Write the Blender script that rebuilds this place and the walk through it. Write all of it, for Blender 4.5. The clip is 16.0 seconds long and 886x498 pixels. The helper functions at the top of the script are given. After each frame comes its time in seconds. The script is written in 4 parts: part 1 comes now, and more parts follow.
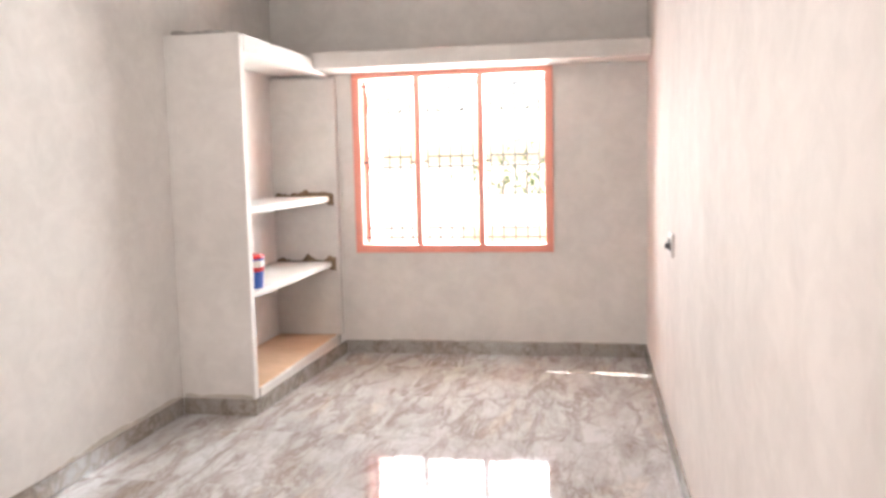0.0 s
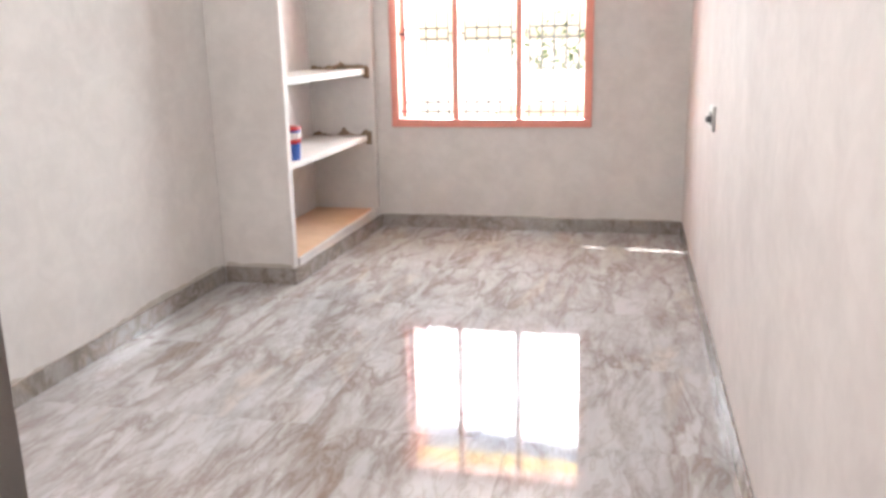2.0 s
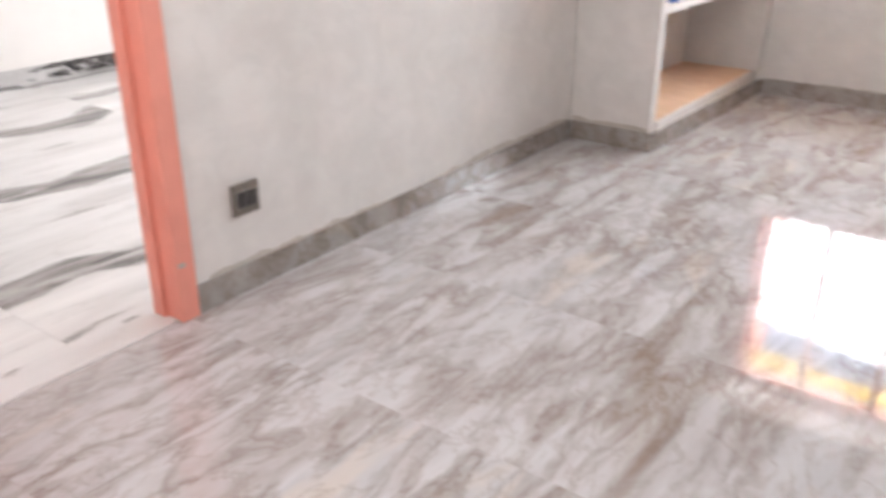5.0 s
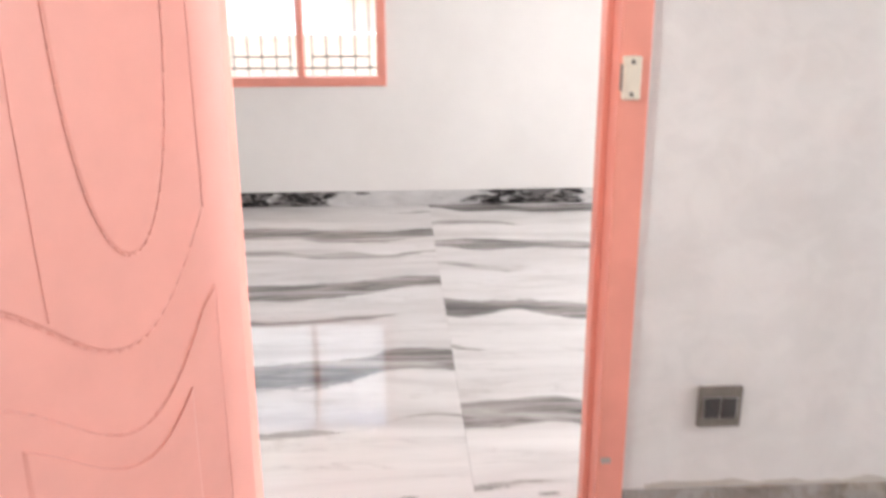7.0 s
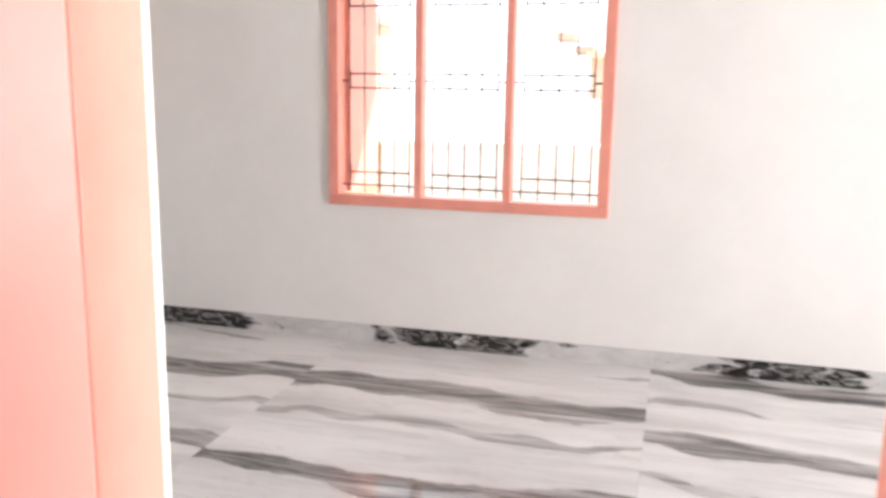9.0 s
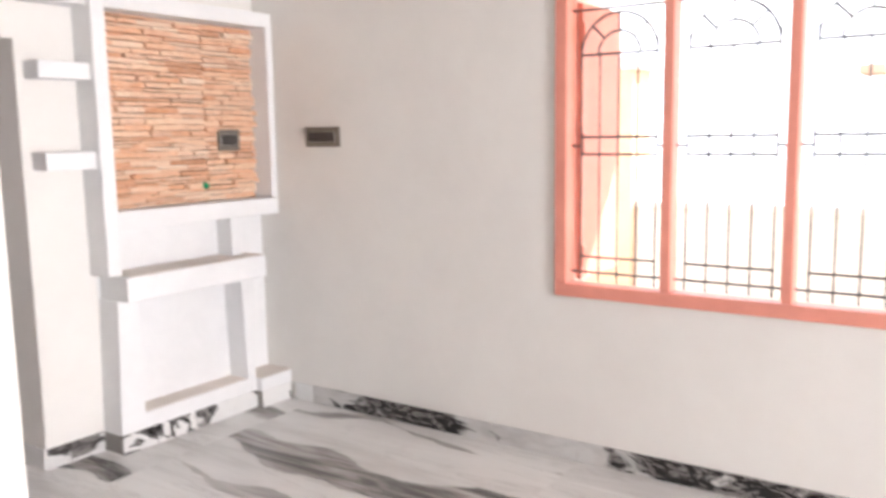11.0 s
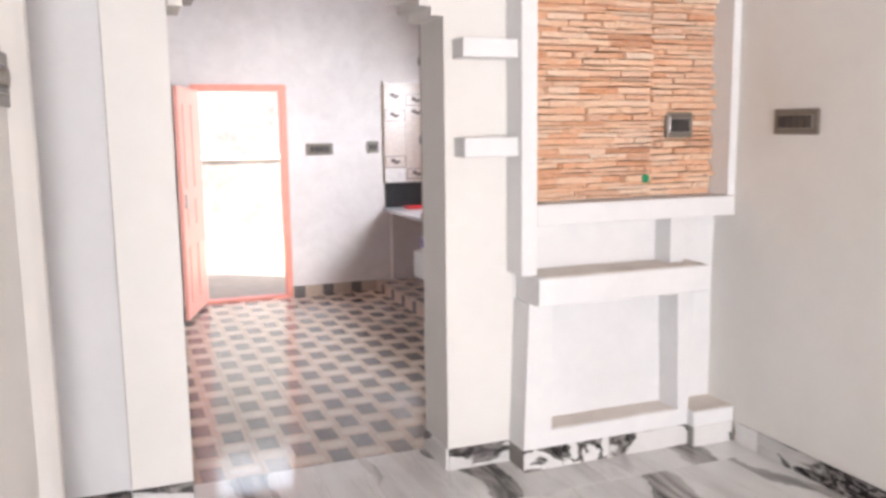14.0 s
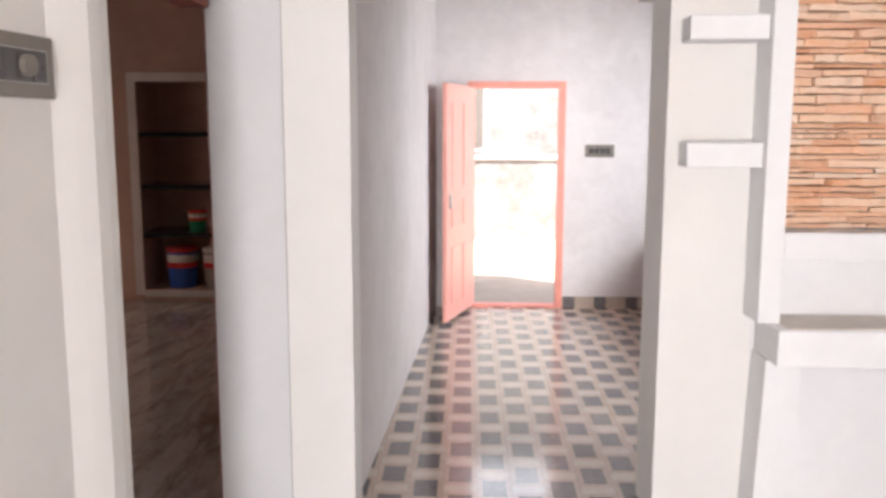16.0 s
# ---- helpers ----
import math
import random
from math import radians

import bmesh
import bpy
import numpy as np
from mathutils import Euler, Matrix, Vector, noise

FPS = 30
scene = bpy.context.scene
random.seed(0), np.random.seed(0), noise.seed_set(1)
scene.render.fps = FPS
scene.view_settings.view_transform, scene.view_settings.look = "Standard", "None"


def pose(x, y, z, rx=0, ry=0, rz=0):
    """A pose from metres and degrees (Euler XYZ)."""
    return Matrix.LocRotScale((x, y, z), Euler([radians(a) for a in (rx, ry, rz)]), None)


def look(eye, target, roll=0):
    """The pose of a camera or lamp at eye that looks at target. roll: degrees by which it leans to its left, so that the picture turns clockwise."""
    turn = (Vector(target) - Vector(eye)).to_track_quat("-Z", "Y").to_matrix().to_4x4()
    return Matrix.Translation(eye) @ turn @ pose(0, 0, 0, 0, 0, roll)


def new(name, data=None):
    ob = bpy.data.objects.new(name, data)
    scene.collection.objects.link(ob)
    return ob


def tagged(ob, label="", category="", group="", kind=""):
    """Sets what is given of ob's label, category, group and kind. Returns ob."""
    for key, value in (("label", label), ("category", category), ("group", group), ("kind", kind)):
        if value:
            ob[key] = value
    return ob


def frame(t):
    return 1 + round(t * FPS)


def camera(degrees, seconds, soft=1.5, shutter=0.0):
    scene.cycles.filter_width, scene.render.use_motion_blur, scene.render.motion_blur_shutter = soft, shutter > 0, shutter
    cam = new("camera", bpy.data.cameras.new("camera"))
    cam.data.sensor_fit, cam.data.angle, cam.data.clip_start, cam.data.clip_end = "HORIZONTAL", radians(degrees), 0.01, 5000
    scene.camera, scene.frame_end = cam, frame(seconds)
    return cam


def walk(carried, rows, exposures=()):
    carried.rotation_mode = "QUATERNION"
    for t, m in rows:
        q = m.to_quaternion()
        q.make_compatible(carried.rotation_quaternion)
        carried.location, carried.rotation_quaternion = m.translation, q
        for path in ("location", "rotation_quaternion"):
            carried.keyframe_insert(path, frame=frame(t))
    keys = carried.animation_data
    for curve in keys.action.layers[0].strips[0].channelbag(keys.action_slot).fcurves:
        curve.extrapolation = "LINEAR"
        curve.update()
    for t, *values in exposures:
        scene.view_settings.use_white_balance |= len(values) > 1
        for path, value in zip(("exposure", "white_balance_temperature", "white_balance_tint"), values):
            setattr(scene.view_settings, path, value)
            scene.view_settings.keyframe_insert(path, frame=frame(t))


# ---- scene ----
cam = camera(56.0, 16.0, soft=3.2, shutter=0.45)
PATH = [
    (0, (2.538, -6.496, 1.533), (2.186, -4.538, 1.327), -1.3),
    (0.5, (2.551, -6.521, 1.511), (2.172, -4.573, 1.267), -1.1),
    (1, (2.557, -6.541, 1.512), (2.172, -4.61, 1.159), -1.7),
    (1.5, (2.534, -6.534, 1.5), (2.145, -4.618, 1.077), -1.3),
    (2, (2.532, -6.531, 1.494), (2.105, -4.638, 1.008), -1.1),
    (2.5, (2.56, -6.533, 1.466), (2.103, -4.67, 0.903), -1.8),
    (3, (2.56, -6.523, 1.428), (2.075, -4.704, 0.752), -2.8),
    (3.5, (2.521, -6.431, 1.406), (2.01, -4.671, 0.603), -2.0),
    (4, (2.444, -6.229, 1.408), (1.846, -4.514, 0.572), -2.2),
    (4.5, (2.243, -5.985, 1.373), (1.42, -4.384, 0.501), -0.2),
    (5, (2.17, -5.928, 1.386), (1.092, -4.458, 0.562), 0.3),
    (5.2, (2.175, -5.898, 1.376), (0.946, -4.527, 0.595), 0.3),
    (7.3, (1.846, -4.878, 1.403), (-0.089, -4.941, 0.904), 0.4),
    (7.5, (1.747, -4.833, 1.427), (-0.199, -4.983, 0.989), 1.0),
    (8, (1.494, -4.744, 1.463), (-0.447, -5.008, 1.06), 0.5),
    (8.2, (1.368, -4.738, 1.456), (-0.57, -5.027, 1.057), 0.4),
    (10.3, (0.04, -4.696, 1.586), (-1.693, -5.646, 1.276), -0.4),
    (10.5, (-0.054, -4.754, 1.602), (-1.774, -5.729, 1.301), -1.3),
    (11, (-0.123, -4.878, 1.615), (-1.758, -5.997, 1.342), -0.9),
    (11.5, (-0.17, -4.869, 1.63), (-1.672, -6.181, 1.476), -1.5),
    (12, (-0.266, -4.86, 1.639), (-1.656, -6.289, 1.477), -2.9),
    (12.5, (-0.44, -4.914, 1.644), (-1.634, -6.506, 1.442), -1.8),
    (13, (-0.592, -4.975, 1.636), (-1.541, -6.721, 1.406), -0.6),
    (13.5, (-0.719, -5.08, 1.603), (-1.554, -6.874, 1.317), -0.7),
    (14, (-0.89, -5.244, 1.606), (-1.608, -7.088, 1.316), -0.7),
    (14.5, (-1.028, -5.367, 1.585), (-1.606, -7.258, 1.284), -1.4),
    (14.9, (-1.21, -5.506, 1.597), (-1.629, -7.445, 1.342), 1.4),
    (15, (-1.262, -5.503, 1.588), (-1.606, -7.459, 1.351), 2.5),
    (15.5, (-1.392, -5.577, 1.61), (-1.519, -7.555, 1.343), -0.6),
    (16, (-1.557, -5.704, 1.603), (-1.497, -7.682, 1.317), 0.1),
]
walk(cam, [(t, look(e, g, r)) for t, e, g, r in PATH], [(0.0, 2.34, 6700, 10), (1.0, 2.27, 6550, 10), (3.0, 2.14, 6280, 9), (4.0, 2.1, 6200, 9), (5.0, 2.13, 6300, 10), (7.5, 2.26, 6350, 11), (8.2, 2.28, 6350, 11), (10.5, 2.44, 6450, 11), (13.0, 2.42, 6450, 11), (14.5, 2.34, 6500, 12), (16.0, 2.25, 6500, 12)])

# ---- world, sun, lights ----
wd = bpy.data.worlds.new("sky_world")
scene.world = wd
wd.use_nodes = True
wn = wd.node_tree
sky = wn.nodes.new("ShaderNodeTexSky")
sky.sky_type = "NISHITA"
sky.sun_disc = False
sky.sun_elevation = radians(48.4)
sky.sun_rotation = radians(-54)
sky.dust_density = 2.0
wn.links.new(sky.outputs[0], wn.nodes["Background"].inputs[0])
wn.nodes["Background"].inputs[1].default_value = 0.125


def lamp(name, kind, m, energy, color=(1, 1, 1), size=1.0, size_y=None, angle=None):
    d = bpy.data.lights.new(name, kind)
    d.energy, d.color = energy, color
    if kind == "AREA":
        d.shape, d.size, d.size_y = "RECTANGLE", size, size_y or size
    if angle is not None:
        d.angle = angle
    ob = new(name, d)
    ob.matrix_world = m
    return ob


SUN_FROM = Vector((-0.66, 0.48, 0.92))
lamp("sun", "SUN", look(SUN_FROM * 10, (0, 0, 0)), 3.3, (1.0, 0.95, 0.87), angle=radians(0.6))
# daylight in the openings, some of them unseen and added for light
lamp("daylight_bedroom", "AREA", look((1.66, 1.15, 1.42), (0.95, -2.2, 1.0)), 103, (0.95, 0.975, 1.0), 2.2, 1.85)
# Fill lamp in an added south opening, to lift the north wall.
lamp("fill_bedroom_south", "AREA", look((0.95, -6.11, 1.75), (1.0, 0.0, 2.1)), 12.5, (1.0, 0.95, 0.92), 1.0, 0.7)
# Warm fill at an unseen opening, added to brighten the dim room.
lamp("fill_dim_room", "AREA", look((3.32, -11.15, 1.52), (0.0, -11.4, 0.9)), 2.0, (1.0, 0.82, 0.72), 1.7, 1.1)
lamp("daylight_kitchen_window", "AREA", look((-4.45, -11.5, 1.95), (-3.1, -12.8, 0.70)), 30, (0.88, 0.935, 1.0), 1.0, 0.9)
lamp("daylight_kitchen_door", "AREA", look((-1.98, -14.1, 2.35), (-1.98, -11.0, 0.8)), 2.5, (1.0, 0.97, 0.94), 1.4, 0.8)
# The front doorway is unseen; lamp placed and beamed to even the hall.
front = lamp("assumed_front_daylight", "AREA", look((-1.15, 1.4, 1.2), (-1.65, -5.0, 1.15)), 46, (1.0, 0.962, 0.968), 1.2, 2.0)
front.data.spread = radians(112)


# ---- materials ----
def nodes_of(name):
    m = bpy.data.materials.new(name)
    m.use_nodes = True
    t = m.node_tree
    return m, t, t.nodes["Principled BSDF"]


def add(t, kind, **sets):
    n = t.nodes.new(kind)
    for k, v in sets.items():
        n.inputs[k.replace("_", " ")].default_value = v
    return n


def coords(t, scale=(1, 1, 1), spread=0.0, rot=(0, 0, 0), use="Object"):
    """Local metres, scaled; spread shifts each object by its own random amount."""
    tc = t.nodes.new("ShaderNodeTexCoord")
    mp = t.nodes.new("ShaderNodeMapping")
    mp.inputs["Scale"].default_value = scale
    mp.inputs["Rotation"].default_value = rot
    src = tc.outputs[use]
    if spread:
        info = t.nodes.new("ShaderNodeObjectInfo")
        mul = t.nodes.new("ShaderNodeVectorMath")
        mul.operation = "SCALE"
        mul.inputs[0].default_value = (spread, spread * 1.7, spread * 0.6)
        t.links.new(info.outputs["Random"], mul.inputs["Scale"])
        plus = t.nodes.new("ShaderNodeVectorMath")
        t.links.new(src, plus.inputs[0])
        t.links.new(mul.outputs[0], plus.inputs[1])
        src = plus.outputs[0]
    t.links.new(src, mp.inputs[0])
    return mp.outputs[0]


def ramp(t, fac, stops, smooth=False):
    r = t.nodes.new("ShaderNodeValToRGB")
    r.color_ramp.interpolation = "EASE" if smooth else "LINEAR"
    e = r.color_ramp.elements
    while len(e) < len(stops):
        e.new(0.5)
    for el, (p, c) in zip(e, stops):
        el.position, el.color = p, (*c, 1) if len(c) == 3 else c
    t.links.new(fac, r.inputs[0])
    return r.outputs[0]


def mix(t, fac, a, b, mode="MIX"):
    n = t.nodes.new("ShaderNodeMix")
    n.data_type, n.blend_type = "RGBA", mode
    for sock, v in ((n.inputs[0], fac), (n.inputs[6], a), (n.inputs[7], b)):
        if isinstance(v, bpy.types.NodeSocket):
            t.links.new(v, sock)
        else:
            sock.default_value = v if isinstance(v, (int, float)) else (*v, 1)
    return n.outputs[2]


def noise_tex(t, vec, scale, detail=4.0, rough=0.55, distort=0.0):
    n = add(t, "ShaderNodeTexNoise", Scale=scale, Detail=detail, Roughness=rough, Distortion=distort)
    t.links.new(vec, n.inputs["Vector"])
    return n.outputs["Fac"]


def bump(t, b, height, strength, dist=0.01):
    n = t.nodes.new("ShaderNodeBump")
    n.inputs["Strength"].default_value = strength
    n.inputs["Distance"].default_value = dist
    t.links.new(height, n.inputs["Height"])
    t.links.new(n.outputs[0], b.inputs["Normal"])


def scale3(c, k):
    return tuple(min(1, v * k) for v in c)


def plaster(name, base, blot, amount=0.5, rough=0.85, relief=0.25, stretch=(1, 1, 0.8)):
    """Trowelled wall: broad cloudy blotches, softer patches, pale wipes and a fine grain."""
    m, t, b = nodes_of(name)
    v = coords(t, stretch)
    big = noise_tex(t, v, 1.1, 4, 0.55, 0.3)
    mid = noise_tex(t, coords(t, (1, 1, 0.9)), 4.5, 6, 0.62, 0.4)
    wipe = noise_tex(t, coords(t, (1.0, 1.0, 1.4), rot=(0.3, 0.2, 0)), 7.0, 3, 0.5, 1.2)
    fine = noise_tex(t, coords(t), 110, 3, 0.6)
    c = ramp(t, big, [(0.34, blot), (0.64, base)], True)
    c = mix(t, amount * 0.45, c, ramp(t, mid, [(0.3, scale3(blot, 0.93)), (0.68, scale3(base, 1.04))], True))
    c = mix(t, amount * 0.16, c, ramp(t, wipe, [(0.42, scale3(blot, 0.97)), (0.62, scale3(base, 1.06))], True))
    t.links.new(c, b.inputs["Base Color"])
    r = ramp(t, mid, [(0.3, (rough * 0.85,) * 3), (0.7, (min(1.0, rough * 1.1),) * 3)])
    t.links.new(r, b.inputs["Roughness"])
    b.inputs["Specular IOR Level"].default_value = 0.15
    bump(t, b, mix(t, 0.35, mid, fine), relief, 0.004)
    return m


def paint(name, base, var=0.08, rough=0.45, relief=0.08):
    m, t, b = nodes_of(name)
    a = noise_tex(t, coords(t, spread=3.0), 7, 5, 0.6)
    f = noise_tex(t, coords(t, (12, 12, 1.5)), 14, 3, 0.6)
    c = ramp(t, a, [(0.3, scale3(base, 1 - var)), (0.7, scale3(base, 1 + var * 0.5))])
    t.links.new(c, b.inputs["Base Color"])
    r = ramp(t, f, [(0.3, (rough * 0.8,) * 3), (0.7, (min(1, rough * 1.2),) * 3)])
    t.links.new(r, b.inputs["Roughness"])
    bump(t, b, f, relief, 0.002)
    return m


def plain(name, base, rough=0.5, metal=0.0):
    m, t, b = nodes_of(name)
    a = noise_tex(t, coords(t), 25, 4, 0.6)
    t.links.new(ramp(t, a, [(0.3, scale3(base, 0.88)), (0.7, scale3(base, 1.08))]), b.inputs["Base Color"])
    b.inputs["Roughness"].default_value = rough
    b.inputs["Metallic"].default_value = metal
    return m


def marble_beige(name, tone=1.0):
    """Polished porcelain, beige grey, with brown veins that run along the room."""
    m, t, b = nodes_of(name)
    v = coords(t, (1.1, 0.29, 1), 23.0, (0, 0, 0.14))
    cloud = noise_tex(t, v, 3.2, 7, 0.62, 0.35)
    base = ramp(t, cloud, [(0.28, (0.42, 0.36, 0.32)), (0.40, (0.56, 0.535, 0.52)), (0.50, (0.66, 0.645, 0.635)), (0.58, (0.58, 0.57, 0.565)), (0.67, (0.67, 0.615, 0.56)), (0.78, (0.58, 0.51, 0.45))])
    n1 = noise_tex(t, v, 4.8, 7, 0.62, 0.5)
    vein = ramp(t, n1, [(0.43, (0, 0, 0)), (0.475, (0.40, 0.40, 0.40)), (0.50, (0.66, 0.66, 0.66)), (0.525, (0.34, 0.34, 0.34)), (0.60, (0, 0, 0))], True)
    patch = ramp(t, noise_tex(t, coords(t, (1, 0.45, 1), 11.0), 2.6, 4, 0.6, 0.5), [(0.36, (0.24, 0.24, 0.24)), (0.58, (1, 1, 1))])
    c = mix(t, mix(t, 1.0, vein, patch, "MULTIPLY"), base, (0.215, 0.145, 0.10))
    n2 = noise_tex(t, coords(t, (1.1, 0.42, 1), 7.0, (0, 0, 0.2)), 9.0, 6, 0.62, 0.6)
    thin = ramp(t, n2, [(0.46, (0, 0, 0)), (0.5, (0.32, 0.32, 0.32)), (0.535, (0, 0, 0))], True)
    c = mix(t, thin, c, (0.31, 0.25, 0.205))
    c = mix(t, 1.0, c, (0.95 * tone, 0.968 * tone ** 1.12, tone ** 1.3), "MULTIPLY")
    t.links.new(c, b.inputs["Base Color"])
    r = ramp(t, noise_tex(t, coords(t), 3, 4), [(0.3, (0.035 if tone == 1.0 else 0.16,) * 3), (0.7, (0.075 if tone == 1.0 else 0.3,) * 3)])
    t.links.new(r, b.inputs["Roughness"])
    b.inputs["IOR"].default_value = 1.62
    return m


def marble_white(name, dark=0.55, spread=31.0, grain=(1.0, 0.20, 1.0), size=1.0, wide=0.0):
    """Polished white porcelain with bold grey to black bands that run along the tile."""
    m, t, b = nodes_of(name)
    v = coords(t, tuple(size * g for g in grain), spread)
    cloud = noise_tex(t, v, 1.8, 5, 0.55, 0.6)
    base = ramp(t, cloud, [(0.3, (0.66, 0.655, 0.65)), (0.6, (0.80, 0.795, 0.785))])
    n1 = noise_tex(t, v, 1.15, 6, 0.56, 1.9)
    band = ramp(t, n1, [(0.53 - wide * 0.45, (0, 0, 0)), (0.545 - wide * 0.4, (0.9, 0.9, 0.9)), (0.56, (0.55 + wide * 4,) * 3), (0.575, (1, 1, 1)), (0.60 + wide, (0.9, 0.9, 0.9)), (0.625 + wide, (0.1, 0.1, 0.1)), (0.66 + wide, (0.0, 0.0, 0.0))])
    inner = noise_tex(t, coords(t, tuple(size * g ** 0.75 for g in grain), spread), 7, 6, 0.65, 1.5)
    tone = ramp(t, inner, [(0.38, (0.014, 0.013, 0.013)), (0.5, (0.085, 0.080, 0.078)), (0.66, (0.33, 0.31, 0.30))])
    c = mix(t, mix(t, 1.0, band, (dark + 0.35,) * 3, "MULTIPLY"), base, tone)
    n2 = noise_tex(t, coords(t, tuple(1.1 * g for g in grain), spread * 0.7), 4.5, 7, 0.6, 1.4)
    thin = ramp(t, n2, [(0.49, (0, 0, 0)), (0.5, (0.16, 0.16, 0.16)), (0.51, (0, 0, 0))])
    c = mix(t, thin, c, (0.36, 0.34, 0.33))
    t.links.new(c, b.inputs["Base Color"])
    b.inputs["Roughness"].default_value = 0.07
    b.inputs["Specular IOR Level"].default_value = 0.28
    return m


def math_op(t, kind, a, b=0.0, clamp=False):
    n = t.nodes.new("ShaderNodeMath")
    n.operation, n.use_clamp = kind, clamp
    for sock, v in zip(n.inputs, (a, b)):
        if isinstance(v, bpy.types.NodeSocket):
            t.links.new(v, sock)
        else:
            sock.default_value = v
    return n.outputs[0]


def banded_marble(name):
    """Large polished white slab: one bold grey band and a lesser one along its length, each print shifted a little."""
    m, t, b = nodes_of(name)
    v = coords(t, (1, 1, 1), 17.0)
    sep = t.nodes.new("ShaderNodeSeparateXYZ")
    t.links.new(t.nodes.new("ShaderNodeTexCoord").outputs["Object"], sep.inputs[0])
    x = sep.outputs[0]
    long_v = coords(t, (0.25, 0.9, 1), 17.0)
    drift = math_op(t, "MULTIPLY", math_op(t, "SUBTRACT", noise_tex(t, long_v, 1.0, 2, 0.5), 0.5), 0.75)
    jag = math_op(t, "MULTIPLY", math_op(t, "SUBTRACT", noise_tex(t, coords(t, (1.0, 0.45, 1), 17.0), 6.0, 5, 0.6), 0.5), 0.16)
    width = noise_tex(t, coords(t, (0.1, 0.8, 1), 29.0), 1.3, 2, 0.5)
    c = ramp(t, noise_tex(t, coords(t, (1.4, 0.22, 1), 17.0), 3.5, 5, 0.6, 0.5), [(0.32, (0.60, 0.59, 0.58)), (0.52, (0.76, 0.755, 0.745)), (0.66, (0.82, 0.815, 0.805))])
    line = noise_tex(t, coords(t, (3.2, 0.30, 1), 17.0), 4.0, 6, 0.62, 0.6)
    tone = ramp(t, line, [(0.33, (0.02, 0.018, 0.017)), (0.44, (0.095, 0.088, 0.084)), (0.52, (0.27, 0.25, 0.238)), (0.62, (0.47, 0.45, 0.438)), (0.74, (0.70, 0.69, 0.68))])
    for centre, base_w, gain, depth in ((0.0, -0.02, 0.22, 1.0), (0.44, -0.115, 0.24, 0.75)):
        d = math_op(t, "ABSOLUTE", math_op(t, "ADD", math_op(t, "ADD", math_op(t, "SUBTRACT", x, centre), drift), jag))
        over = math_op(t, "SUBTRACT", d, math_op(t, "ADD", math_op(t, "MULTIPLY", width, gain), base_w))
        mask = ramp(t, math_op(t, "ADD", math_op(t, "MULTIPLY", over, 8.0), 0.5), [(0.30, (0.92 * depth,) * 3), (0.47, (0.75 * depth,) * 3), (0.50, (depth,) * 3), (0.56, (0.18 * depth,) * 3), (0.72, (0, 0, 0))])
        c = mix(t, mask, c, tone)
    hair = ramp(t, noise_tex(t, coords(t, (2.4, 0.25, 1), 41.0), 3.0, 7, 0.6, 0.7), [(0.485, (0, 0, 0)), (0.50, (0.35, 0.35, 0.35)), (0.515, (0, 0, 0))])
    c = mix(t, hair, c, (0.42, 0.405, 0.395))
    t.links.new(c, b.inputs["Base Color"])
    t.links.new(ramp(t, noise_tex(t, v, 3.0, 3), [(0.3, (0.05,) * 3), (0.7, (0.09,) * 3)]), b.inputs["Roughness"])
    b.inputs["Specular IOR Level"].default_value = 0.32
    return m


def agate_skirting(name):
    """Long skirting print: pale grey with a black agate figure over the first part of each piece."""
    m, t, b = nodes_of(name)
    sep = t.nodes.new("ShaderNodeSeparateXYZ")
    t.links.new(t.nodes.new("ShaderNodeTexCoord").outputs["Object"], sep.inputs[0])
    along = math_op(t, "ADD", math_op(t, "MULTIPLY", sep.outputs[0], 0.56), 0.5)
    part_of = ramp(t, along, [(0.0, (0.12,) * 3), (0.06, (0.34,) * 3), (0.22, (0.50,) * 3), (0.34, (0.60,) * 3), (0.56, (0.62,) * 3), (0.66, (0.30,) * 3), (1.0, (0.10,) * 3)], True)
    blot = noise_tex(t, coords(t, (1.0, 1, 3.2), 3.0), 3.2, 4, 0.55, 1.2)
    figure = math_op(t, "ADD", part_of, math_op(t, "MULTIPLY", math_op(t, "SUBTRACT", blot, 0.5), 1.5))
    pale = ramp(t, noise_tex(t, coords(t, (1, 1, 3), 5.0), 5.0, 5, 0.6, 0.6), [(0.3, (0.46, 0.45, 0.44)), (0.6, (0.62, 0.61, 0.60))])
    rings = noise_tex(t, coords(t, (1.6, 1, 5.0), 9.0), 4.5, 6, 0.6, 2.2)
    agate = ramp(t, rings, [(0.40, (0.012, 0.011, 0.011)), (0.52, (0.03, 0.028, 0.027)), (0.57, (0.33, 0.31, 0.30)), (0.61, (0.05, 0.048, 0.046)), (0.70, (0.42, 0.40, 0.39))])
    mask = ramp(t, figure, [(0.40, (0, 0, 0)), (0.455, (0.65, 0.65, 0.65)), (0.50, (1, 1, 1))])
    t.links.new(mix(t, mask, pale, agate), b.inputs["Base Color"])
    b.inputs["Roughness"].default_value = 0.12
    b.inputs["Specular IOR Level"].default_value = 0.35
    return m


